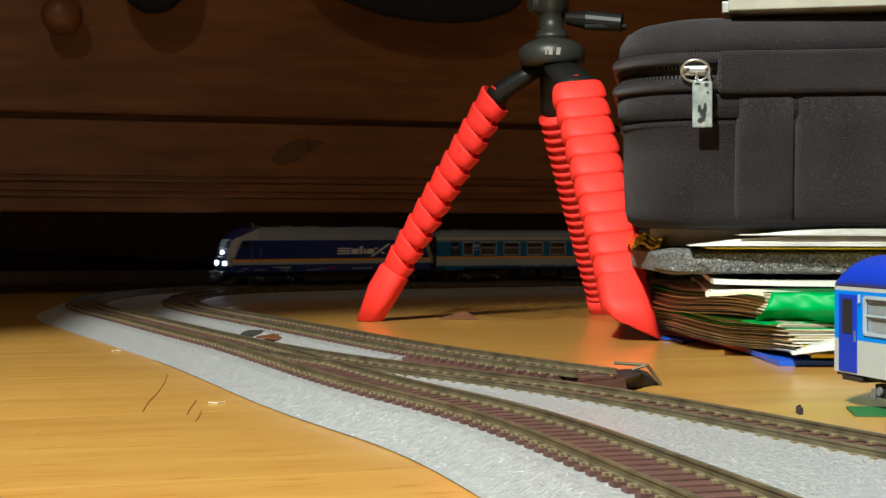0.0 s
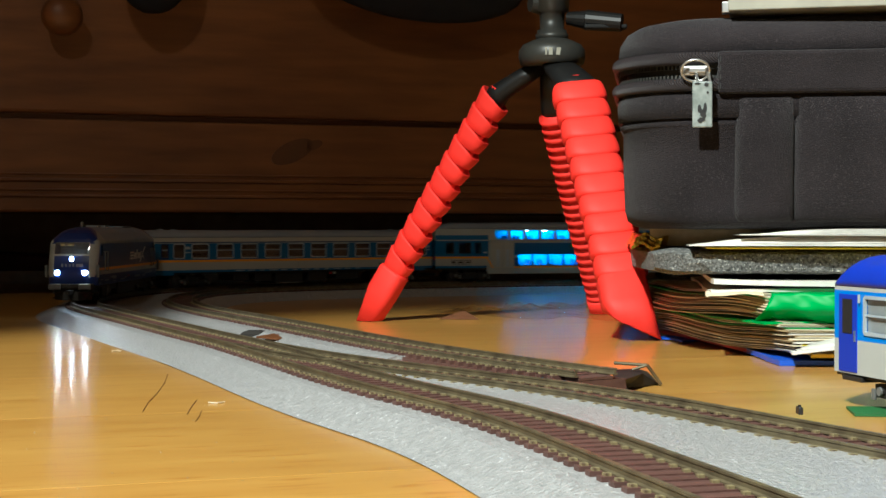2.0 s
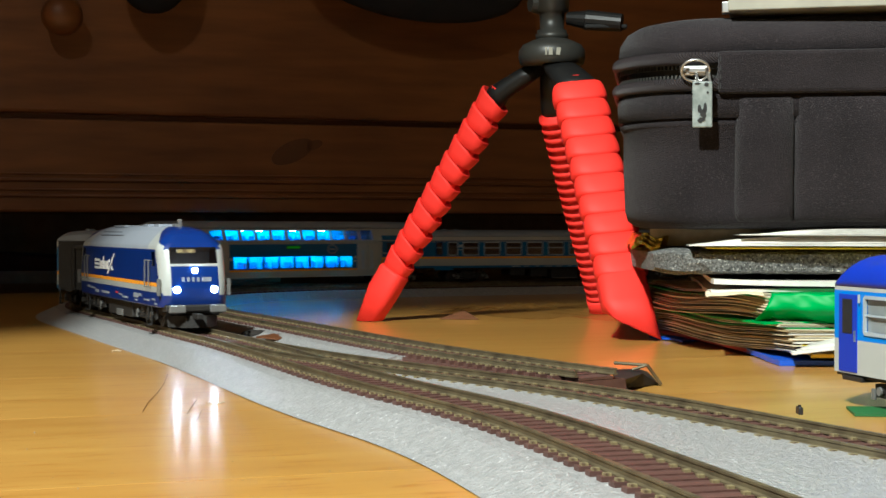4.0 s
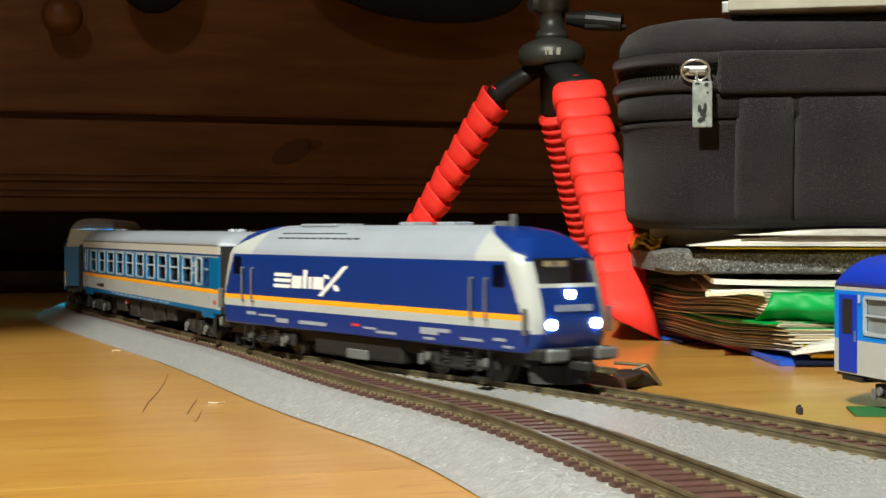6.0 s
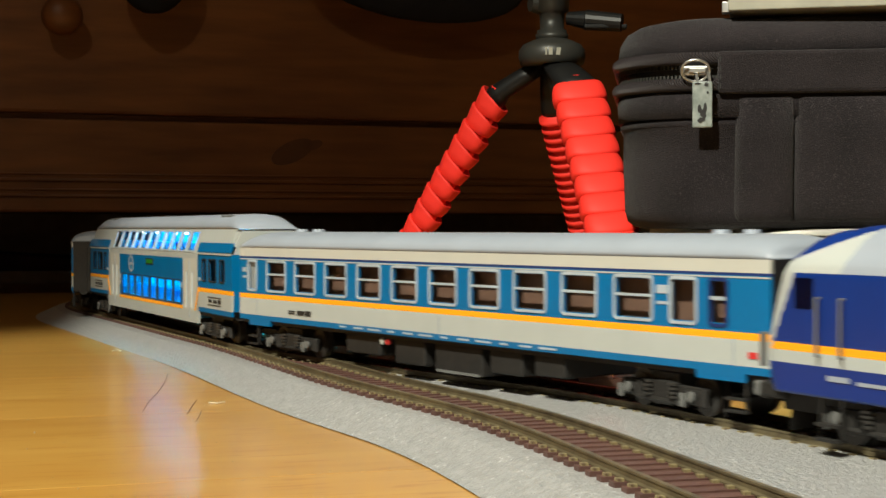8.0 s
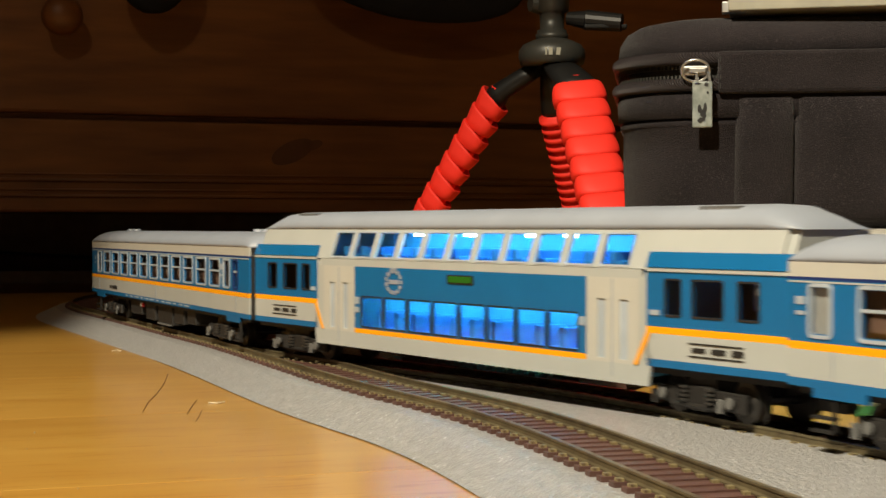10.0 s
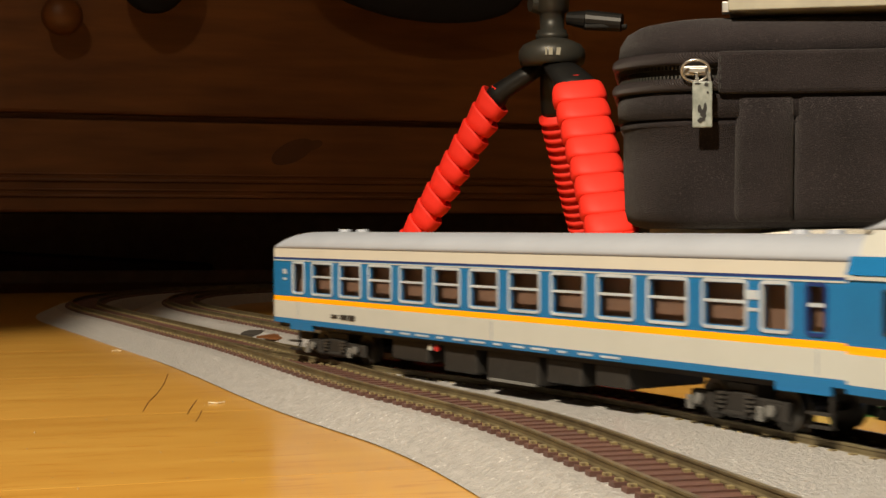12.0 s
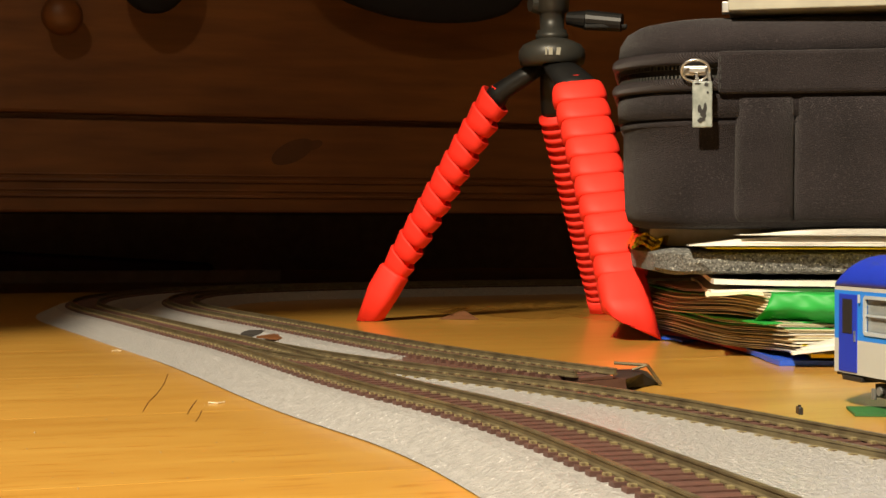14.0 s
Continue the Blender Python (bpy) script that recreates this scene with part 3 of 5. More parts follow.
        part("destination_board", boxed(d * (A(0.0365)) - 0.0006, d * (A(0.0365)) + 0.0006, *sorted((-d * -0.0010, -d * 0.0078)), 0.0364, 0.0380), M["clip"], ob, "small pale board behind the windscreen")
        bm = bmesh.new()
        for k in range(6):
            w = 0.0012 if k else 0.003
            yy = -d * (-0.0062 + k * 0.0024)
            box(bm, d * 0.0990 - 0.0003, d * 0.0990 + 0.0003, yy - w / 2, yy + w / 2, 0.0228, 0.0248)
        part("nose_emblem", bm, M["roof_grey"], ob, "pale emblem blocks on the nose")
        bm = boxed(d * 0.0965 - 0.004, d * 0.0965 + 0.004, -0.0145, 0.0145, 0.0085, 0.0118, bevel=0.0008)
        for y in (-0.0098, 0.0098):
            box(bm, d * 0.1010 - 0.002, d * 0.1010 + 0.002, y - 0.0034, y + 0.0034, 0.0078, 0.0120, bevel=0.0008)
        part("buffer_beam", bm, M["chassis"], ob, "black buffer beam")
        for y in (-0.0098, 0.0098):
            bm = boxed(d * 0.1035 - 0.0008, d * 0.1035 + 0.0008, y - 0.0040, y + 0.0040, 0.0082, 0.0118, bevel=0.0006)
            part("buffer", bm, M["grey_part"], ob, "wide grey buffer plate")
        bm = bmesh.new()
        loft(bm, [[(d * 0.0935, -0.012, 0.0012), (d * 0.1015, -0.005, 0.0010), (d * 0.1015, 0.005, 0.0010), (d * 0.0935, 0.012, 0.0012)],
                  [(d * 0.0925, -0.012, 0.0065), (d * 0.1000, -0.005, 0.0065), (d * 0.1000, 0.005, 0.0065), (d * 0.0925, 0.012, 0.0065)]])
        bmesh.ops.recalc_face_normals(bm, faces=bm.faces)
        part("snow_plough", bm, M["chassis"], ob, "dark snow plough under the nose")
        part("coupler", boxed(d * 0.103 - 0.005, d * 0.103 + 0.005, -0.0016, 0.0016, 0.0052, 0.0078, bevel=0.0004), M["chassis"], ob, "black coupler")
        for s in (-1, 1):
            x = d * (A(0.028) - 0.0010)
            bm = boxed(x - 0.0003, x + 0.0003, s * 0.0170 - 0.0009, s * 0.0170 + 0.0009, 0.0160, 0.0240, bevel=0.0001)
            tube(bm, (x, s * 0.0168, 0.0236), (d * 0.096, s * 0.0160, 0.0236), 0.0003, n=6)
            part("mirror_rail", bm, M["grey_part"], ob, "pale corner handrail panel")
    # roof fittings
    bm = bmesh.new()
    for x0, x1, y in ((-0.058, 0.000, -0.0118), (-0.058, -0.012, -0.0098)):
        for k in range(12):
            x = x0 + (x1 - x0) * k / 12
            z = float(np.interp(abs(y), [0.0086, 0.0112, 0.0149], [0.047, 0.045, 0.041]))
            box(bm, x, x + (x1 - x0) / 12 * 0.72, y - 0.0004, y + 0.0004, z - 0.0005, z + 0.00012)
    part("roof_grille", bm, M["chassis"], ob, "dark slotted roof grille")
    for x0, x1, w, h in ((-0.052, -0.026, 0.006, 0.0006), (0.012, 0.021, 0.004, 0.0011), (0.034, 0.044, 0.004, 0.0011)):
        part("roof_box", boxed(x0, x1, -w, w, 0.0485, 0.0490 + h, bevel=0.0003), M["roof_grey"], ob)
    bm = boxed(0.0630, 0.0690, -0.0020, 0.0010, 0.0480, 0.0502, bevel=0.0003)
    box(bm, 0.0697, 0.0712, -0.0010, 0.0010, 0.0480, 0.0524, bevel=0.0003)
    part("horn", bm, M["grey_part"], ob, "grey roof horn")
    bogies = [bogie(ob, e * 0.0595, 0.030, 0.0063) for e in (1, -1)]
    return ob, bogies


def coach_roof(half, z0, z1, w, n_end=0.012, white_to=None):
    """An arched roof whose ends round off downwards."""
    bm = bmesh.new()
    rings = []
    for x in list(np.linspace(-half, -half + n_end, 7)) + list(np.linspace(-half + n_end + 0.01, half - n_end - 0.01, 18)) + list(np.linspace(half - n_end, half, 7)):
        e = max(0.0, (abs(x) - (half - n_end)) / n_end)
        g = math.sqrt(max(0.0, 1 - (0.97 * e) ** 2)) * 0.75 + 0.25 if e > 0 else 1.0
        ring = []
        for k in range(17):
            a = math.pi * k / 16
            c = math.cos(a)
            ring.append((x, w * (abs(c) ** 0.72) * (1 if c >= 0 else -1), z0 + (z1 - z0) * g * math.sin(a) ** 0.95))
        rings.append(ring)
    loft(bm, rings)
    bmesh.ops.recalc_face_normals(bm, faces=bm.faces)
    return bm


def build_coach(name, label, windows, extra, blinds=(), tail=False, H=0.1415, mark=0.1045, door=0.1233):
    """A single-deck coach: windows are the centres of the wide windows, extra those of the narrow ones (x, width)."""
    ob = thing(name, pose(0, 0, RAIL), label, "railway coach", "alike coaches of the train")
    ww, wh, wz = 0.0158, 0.0122, 0.0296
    holes = [(x, wz, ww - 0.002, wh - 0.002) for x in windows] + [(x, wz, w - 0.0014, wh - 0.002) for x, w in extra]
    for s in (-1, 1):
        y0, y1 = (s * W, s * (W - 0.0009)) if s > 0 else (-W, -W + 0.0009)
        y0, y1 = min(y0, y1), max(y0, y1)
        for nm, z0, z1, m in (("skirt", 0.0125, 0.0144, "cyan"), ("white_band", 0.0144, 0.0208, "white"), ("orange_stripe", 0.0208, 0.0226, "orange")):
            part(nm, boxed(-H, H, y0, y1, z0, z1), M[m], ob)
        bm = bmesh.new()
        wall_boxes(bm, -H, H, 0.0226, 0.0364, holes, y0, y1)
        part("side_wall", bm, M["cyan"], ob, "bright blue side wall with window openings")
        part("line", boxed(-H, H, s * (W + 0.00004) - 0.0001, s * (W + 0.00004) + 0.0001, 0.0358, 0.0362), M["white"], ob, "thin white line over the windows")
        part("line", boxed(-H, H, y0, y1, 0.0364, 0.0371), M["navy_line"], ob, "navy line under the roof edge")
        part("cornice", boxed(-H, H, y0, y1, 0.0371, 0.0404), M["cream"], ob, "cream band under the roof")
        for x, w in [(x, ww) for x in windows] + list(extra):
            wide = w == ww
            bm = bmesh.new()
            rounded_frame(bm, x, wz, w, wh, 0.0008, s * (W - 0.0004), s * (W + 0.0003))
            fr = part("window_frame", bm, M["silver"] if w > 0.0075 else M["navy_line"], ob, "silver window frame" if w > 0.0075 else "dark door window frame")
            if wide:
                part("transom", boxed(x - w / 2 + 0.001, x + w / 2 - 0.001, s * (W - 0.0002) - 0.0003, s * (W - 0.0002) + 0.0003, wz + 0.0004, wz + 0.0011), M["silver"], fr)
            part("pane", boxed(x - w / 2 + 0.0008, x + w / 2 - 0.0008, s * (W - 0.0005) - 0.00015, s * (W - 0.0005) + 0.00015, wz - wh / 2 + 0.0008, wz + wh / 2 - 0.0008), M["glass"], fr)
        y = s * (W + 0.00005)
        for q in ((-0.0975, 0.0171, 0.005, 0.0005), (-0.0975, 0.0163, 0.005, 0.0005), (-0.0905, 0.0167, 0.0055, 0.0017), (-0.0850, 0.0167, 0.004, 0.0020)):
            bars(ob, "lettering", [(*q, 0)], M["chassis"], y, "unreadable dark lettering")
        for q in ((-0.1362, 0.0318, 0.0030, 0.0018), (-0.1362, 0.0290, 0.0030, 0.0009), (mark, 0.0322, 0.0042, 0.0022), (mark, 0.0287, 0.0042, 0.0008), (door, 0.0306, 0.0062, 0.0009)):
            bars(ob, "door_mark", [(*q, 0)], M["silver"], y, "small pale mark beside a door")
        for k in range(12):
            bars(ob, "skirt_mark", [(-0.060 + 0.0105 * k, 0.0135, 0.004 + 0.002 * (k % 3), 0.0006, 0)], M["silver"], y, "tiny unreadable lettering")
        for x in (-0.1255, 0.1285):
            bars(ob, "door_seam", [(x, 0.0180, 0.0003, 0.0060, 0)], M["roof_grey"], y)
        bars(ob, "panel_seam", [(0.0, 0.0175, 0.0004, 0.0052, 0)], M["roof_grey"], y)
        for x in (-0.1235, 0.1240):
            part("door_skirt", boxed(x - 0.0085, x + 0.0085, y0, y1, 0.0104, 0.0125), M["cyan"], ob, "blue skirt under a door")
        if s < 0 and tail:
            bars(ob, "red_mark", [(0.1350, 0.0172, 0.003, 0.0016, 0)], M["red_mark"], y)
    for d in (-1, 1):
        # black instead of blue: the shade between coaches is in the wall's colour
        bm = boxed(d * H - 0.0008, d * H + 0.0002, -W + 0.0009, W - 0.0009, 0.0125, 0.0404)
        part("end_wall", bm, M["chassis"], ob, "end wall coloured black for its shade")
        bm = bmesh.new()
        for y in (-0.0065, 0.0065):
            box(bm, d * (H + 0.0012) - 0.0014, d * (H + 0.0012) + 0.0014, y - 0.0012, y + 0.0012, 0.0115, 0.0375, bevel=0.0008)
        box(bm, d * (H + 0.0012) - 0.0014, d * (H + 0.0012) + 0.0014, -0.0075, 0.0075, 0.0355, 0.0380, bevel=0.0008)
        box(bm, d * (H + 0.0004) - 0.0004, d * (H + 0.0004) + 0.0004, -0.0055, 0.0055, 0.0115, 0.036)
        part("gangway", bm, M["chassis"], ob, "black rubber gangway")
        for y in (-0.0095, 0.0095):
            buffer(ob, d * (H - 0.003), y, 0.0128, d * 0.6)
        for s in (-1, 1):
            bm = bmesh.new()
            for z in (0.0028, 0.0058):
                box(bm, d * 0.129 - 0.0036, d * 0.129 + 0.0036, s * 0.0155 - 0.001, s * 0.0155 + 0.001, z, z + 0.0006)
            box(bm, d * 0.129 + 0.0030, d * 0.129 + 0.0036, s * 0.0155 - 0.0005, s * 0.0155 + 0.0005, 0.0028, 0.0108)
            part("step", bm, M["chassis"], ob, "dark door steps")
        bm = boxed(d * (H + 0.001) - 0.006, d * (H + 0.001) + 0.004, -0.0014, 0.0014, 0.0050, 0.0075)
        part("coupler", bm, M["chassis"], ob)
    part("roof", coach_roof(H, 0.0404, 0.0466, W), M["roof_grey"], ob, "light grey arched roof", smooth=True)
    for x in (-0.119, -0.106, 0.108, 0.119):
        bm = bmesh.new()
        tube(bm, (x, 0, 0.0462), (x, 0, 0.0476), 0.0026, 0.0022, n=14)
        part("ventilator", bm, M["roof_grey"], ob)
    part("roof_hatch", boxed(-0.114, -0.104, -0.0118, -0.0058, 0.0440, 0.0452, bevel=0.0003), M["cream"], ob)
    part("underframe", boxed(-H + 0.002, H - 0.002, -0.0150, 0.0150, 0.0110, 0.0130), M["chassis"], ob)
    for x0, x1, z0 in ((-0.062, -0.040, 0.0045), (-0.030, -0.012, 0.0030), (-0.006, 0.020, 0.0022), (0.024, 0.040, 0.0040), (0.046, 0.060, 0.0050)):
        part("equipment_box", boxed(x0, x1, -0.0138, 0.0138, z0, 0.0112, bevel=0.0006), M["chassis"], ob, "black underfloor box")
    for s in (-1, 1):
        for x in (-0.0335, -0.0372):
            bm = bmesh.new()
            tube(bm, (x, s * 0.0138, 0.0098), (x, s * 0.0146, 0.0098), 0.0011, n=12)
            part("gauge", bm, M["cream"] if x < -0.036 else M["red_mark"], ob, "small round underfloor gauge")
        part("rail_bar", boxed(-0.004, 0.019, s * 0.0142 - 0.0005, s * 0.0142 + 0.0005, 0.0022, 0.0029), M["grey_part"], ob, "thin grey bar under the floor")
    part("floor_plate", boxed(-H + 0.002, H - 0.002, -W + 0.001, W - 0.001, 0.0130, 0.0225), M["seat"], ob)
    for e in (-1, 1):
        bm = boxed(-H + 0.01, H - 0.01, e * 0.0118 - 0.0004, e * 0.0118 + 0.0004, 0.0225, 0.0400)
        for x in windows:
            box(bm, x + 0.0100, x + 0.0106, *sorted((e * (W - 0.0012), e * 0.0122)), 0.0225, 0.0400)
        part("compartment_wall", bm, M["seat"], ob, "brown moulded compartment wall")
    for x in blinds:
        part("curtain", boxed(x - 0.004, x + 0.004, -W + 0.0012, -W + 0.0016, 0.0240, 0.0358), M["cream"], ob, "drawn pale blind")
    bogies = [bogie(ob, e * 0.102, 0.0285, 0.0053) for e in (1, -1)]
    return ob, bogies


def build_double_deck():
    H = 0.1385
    ob = thing("double_deck_coach", pose(0, 0, RAIL), "blue and white double-deck model coach lit blue inside", "railway coach")
    up = [-0.0728 + 0.01481 * k for k in range(11)]
    low = [-0.0507 + 0.01490 * k for k in range(8)]
    uw, uh, uz, ulean = 0.0130, 0.0098, 0.0424, 19
    lw, lh, lz = 0.0142, 0.0110, 0.0194
    doors = (-0.0730, 0.0748)
    ends = [(-0.1238, 0.0076), (-0.1095, 0.0114), (-0.0973, 0.0066), (0.0985, 0.0066), (0.1110, 0.0114), (0.1250, 0.0076)]
    ez, eh = 0.0302, 0.0098
    for s in (-1, 1):
        y0, y1 = (W - 0.0009, W) if s > 0 else (-W, -W + 0.0009)
        # middle, lower deck
        part("lower_band", boxed(-0.0865, 0.0865, y0, y1, 0.0068, 0.0120), M["white"], ob)
        for x0, x1 in ((-0.0865, -0.0840), (-0.0620, 0.0640), (0.0855, 0.0865)):
            z = 0.0130
            if x1 - x0 > 0.05:
                part("orange_stripe", boxed(x0, x1, y0, y1, 0.0120, 0.0136), M["orange"], ob)
                bm = bmesh.new()
                wall_boxes(bm, x0, x1, 0.0136, 0.0348, [(x, lz, lw - 0.001, lh - 0.001) for x in low], y0, y1)
                part("side_wall", bm, M["cyan"], ob, "bright blue side wall with window openings")
            else:
                part("door_post", boxed(x0, x1, y0, y1, 0.0120, 0.0348), M["white"], ob)
        part("waist_band", boxed(-0.0865, 0.0865, y0, y1, 0.0348, 0.0372), M["white"], ob)
        for x in doors:
            bm = bmesh.new()
            wall_boxes(bm, x - 0.0110, x + 0.0110, 0.0120, 0.0348, [(x + e * 0.0046, 0.0210, 0.0034, 0.0160) for e in (-1, 1)], y0, y1)
            d = part("door", bm, M["cream"], ob, "cream double door")
            for e in (-1, 1):
                part("door_window", boxed(x + e * 0.0046 - 0.0018, x + e * 0.0046 + 0.0018, s * (W - 0.0005) - 0.0001, s * (W - 0.0005) + 0.0001, 0.0129, 0.0291), M["silver"], d, "narrow grey door window")
            part("seam", boxed(x - 0.0002, x + 0.0002, s * W - 0.00012, s * W + 0.00012, 0.0085, 0.0345), M["roof_grey"], d)
        for x in low:
            bm = bmesh.new()
            rounded_frame(bm, x, lz, lw, lh, 0.0006, s * (W - 0.0004), s * (W + 0.0001), r=0.0009)
            fr = part("window_frame", bm, M["chassis"], ob, "thin dark window frame")
            part("pane", boxed(x - lw / 2 + 0.0005, x + lw / 2 - 0.0005, s * (W - 0.0004) - 0.0001, s * (W - 0.0004) + 0.0001, lz - lh / 2 + 0.0005, lz + lh / 2 - 0.0005), M["glass"], fr)
        # upper deck leans inwards
        lean = Matrix.Translation((0, s * (W - 0.0009 / 2), 0.0372)) @ Matrix.Rotation(radians(s * ulean), 4, "X") @ Matrix.Translation((0, -s * (W - 0.0009 / 2), -0.0372))
        bm = bmesh.new()
        wall_boxes(bm, -H + 0.004, H - 0.004, 0.0372, 0.0486, [(x, uz, uw - 0.001, uh - 0.001) for x in up], y0, y1)
        bmesh.ops.transform(bm, matrix=lean, verts=bm.verts)
        part("upper_wall", bm, M["white"], ob, "white leaning wall of the upper deck")
        for x in up:
            bm = bmesh.new()
            rounded_frame(bm, x, uz, uw, uh, 0.0006, s * (W - 0.0004), s * (W + 0.0002), r=0.0009, lean=lean)
            fr = part("window_frame", bm, M["silver"], ob, "pale window frame")
            bm = boxed(x - uw / 2 + 0.0005, x + uw / 2 - 0.0005, s * (W - 0.0004) - 0.0001, s * (W - 0.0004) + 0.0001, uz - uh / 2 + 0.0005, uz + uh / 2 - 0.0005)
            bmesh.ops.transform(bm, matrix=lean, verts=bm.verts)
            part("pane", bm, M["glass"], fr)
        # end sections
        for d in (-1, 1):
            a, b = (0.0885, H) if d > 0 else (-H, -0.0885)
            for nm, z0, z1, m in (("skirt", 0.0122, 0.0142, "cyan"), ("white_band", 0.0142, 0.0208, "white"), ("orange_stripe", 0.0208, 0.0226, "orange")):
                part(nm, boxed(a, b, y0, y1, z0, z1), M[m], ob)
            bm = bmesh.new()
            wall_boxes(bm, a, b, 0.0226, 0.0372, [(x, ez, w - 0.001, eh - 0.001) for x, w in ends if a < x < b], y0, y1)
            part("side_wall", bm, M["cyan"], ob, "bright blue end wall panel")
            bm = boxed(a - (0.0 if d > 0 else 0.0), b, s * (W + 0.0003) - 0.0002, s * (W + 0.0003) + 0.0001, 0.0376, 0.0418)
            bmesh.ops.transform(bm, matrix=lean, verts=bm.verts)
            part("blue_panel", bm, M["cyan"], ob, "blue panel over the white line")
            part("line", boxed(a, b, s * W - 0.0001, s * W + 0.0003, 0.0368, 0.0376) if s > 0 else boxed(a, b, -W - 0.0003, -W + 0.0001, 0.0368, 0.0376), M["white"], ob, "white line")
            # slanted post between end and middle
            bm = bmesh.new()
            e0, e1 = d * 0.0865, d * 0.0905
            p = [(e0, 0.0068), (e0, 0.0348), (d * 0.0885, 0.0368), (d * 0.0885, 0.0205), (e1, 0.0142), (d * 0.0892, 0.0068)]
            loft(bm, [[(x, y0, z) for x, z in p], [(x, y1, z) for x, z in p]])
            bmesh.ops.recalc_face_normals(bm, faces=bm.faces)
            part("door_post", bm, M["white"], ob)
            p = [(d * 0.0836, 0.0122), (d * 0.0852, 0.0122), (d * 0.0904, 0.0207), (d * 0.0890, 0.0216)]
            bm = bmesh.new()
            yo = s * (W + 0.00025)
            loft(bm, [[(x, yo, z) for x, z in p], [(x, yo - s * 0.0002, z) for x, z in p]])
            bmesh.ops.recalc_face_normals(bm, faces=bm.faces)
            part("slanting_stripe", bm, M["orange"], ob, "slanting orange stripe beside the door")
            bars(ob, "number_bars", [(d * 0.114, 0.0190, 0.019, 0.0004, 0), (d * 0.114, 0.0158, 0.019, 0.0004, 0), (d * 0.114 - 0.006, 0.0174, 0.005, 0.0012, 0), (d * 0.114 + 0.001, 0.0174, 0.005, 0.0014, 0), (d * 0.114 + 0.0075, 0.0174, 0.004, 0.0016, 0)], M["chassis"], s * (W + 0.00005), "unreadable dark lettering")
            for x, w in ends:
                if a < x < b:
                    bm = bmesh.new()
                    rounded_frame(bm, x, ez, w, eh, 0.0005, s * (W - 0.0004), s * (W + 0.0002), r=0.0007)
                    fr = part("window_frame", bm, M["chassis"], ob, "thin dark window frame")
                    part("pane", boxed(x - w / 2 + 0.0005, x + w / 2 - 0.0005, s * (W - 0.0004) - 0.0001, s * (W - 0.0004) + 0.0001, ez - eh / 2 + 0.0005, ez + eh / 2 - 0.0005), M["glass"], fr)
        y = s * (W + 0.0001)
        bars(ob, "emblem", [(-0.0362 + 0.0046 * math.cos(a), 0.0302 + 0.0036 * math.sin(a), 0.0016, 0.0012, 0) for a in np.linspace(0, 6.28, 14)[:-1]] + [(-0.0362, 0.0302, 0.006, 0.0014, 0), (-0.0362, 0.0343, 0.004, 0.0010, 0)],
             M["roof_grey"], y, "round pale emblem")
        for q in ((-0.0600, 0.0232, 0.0026, 0.0024), (-0.0600, 0.0200, 0.0026, 0.0018), (0.0622, 0.0225, 0.0026, 0.0024), (-0.0915, 0.0262, 0.0036, 0.0014), (0.0918, 0.0262, 0.0036, 0.0014)):
            bars(ob, "class_mark", [(*q, 0)], M["silver"], y, "small pale class mark")
        part("display_frame", boxed(-0.0045, 0.0100, min(y, y * 1.01), max(y, y * 1.01), 0.0306, 0.0334), M["chassis"], ob, "dark frame of the display")
        part("display", boxed(-0.0035, 0.0090, min(y * 1.01, y * 1.018), max(y * 1.01, y * 1.018), 0.0311, 0.0330), M["led_green"], ob, "green glowing destination display")
    # roof: flat-topped arch with sloping ends
    bm = bmesh.new()
    yt = W - 0.0009 - 0.0106 * math.sin(radians(ulean)) + 0.0009
    rings = []
    for x, g in ((-H + 0.0005, 0.05), (-H + 0.007, 0.58), (-H + 0.013, 0.94), (-H + 0.019, 1.0), (-0.110, 1.0), (0.110, 1.0), (H - 0.019, 1.0), (H - 0.013, 0.94), (H - 0.007, 0.58), (H - 0.0005, 0.05)):
        rings.append([(x, yt * (abs(math.cos(a)) ** 0.7) * (1 if math.cos(a) >= 0 else -1), 0.0476 + 0.0064 * g * math.sin(a) ** 0.9) for a in np.linspace(0, math.pi, 15)])
    loft(bm, rings)
    bmesh.ops.recalc_face_normals(bm, faces=bm.faces)
    part("roof", bm, M["roof_grey"], ob, "light grey roof with sloping ends", smooth=True)
    for d in (-1, 1):
        bm = bmesh.new()
        for k in range(7):
            box(bm, d * 0.108 - 0.007 + k * 0.0021, d * 0.108 - 0.0058 + k * 0.0021, -0.0095, -0.0040, 0.0515, 0.0535)
        part("roof_grille", bm, M["grey_part"], ob, "grey slotted roof grille")
        part("end_wall", boxed(d * H - 0.0008, d * H, -W + 0.0009, W - 0.0009, 0.0142, 0.0372), M["cyan"], ob)
        bm = bmesh.new()
        p = [(-W + 0.001, 0.0372), (W - 0.001, 0.0372), (W - 0.0046, 0.0474), (-W + 0.0046, 0.0474)]
        loft(bm, [[(d * (H - 0.001), y, z) for y, z in p], [(d * (H - 0.0045), y, z) for y, z in p]])
        bmesh.ops.recalc_face_normals(bm, faces=bm.faces)
        part("end_cap", bm, M["white"], ob)
        bm = bmesh.new()
        for y in (-0.0065, 0.0065):
            box(bm, d * (H + 0.0012) - 0.0014, d * (H + 0.0012) + 0.0014, y - 0.0012, y + 0.0012, 0.0115, 0.0375, bevel=0.0008)
        box(bm, d * (H + 0.0012) - 0.0014, d * (H + 0.0012) + 0.0014, -0.0075, 0.0075, 0.0355, 0.0385, bevel=0.0008)
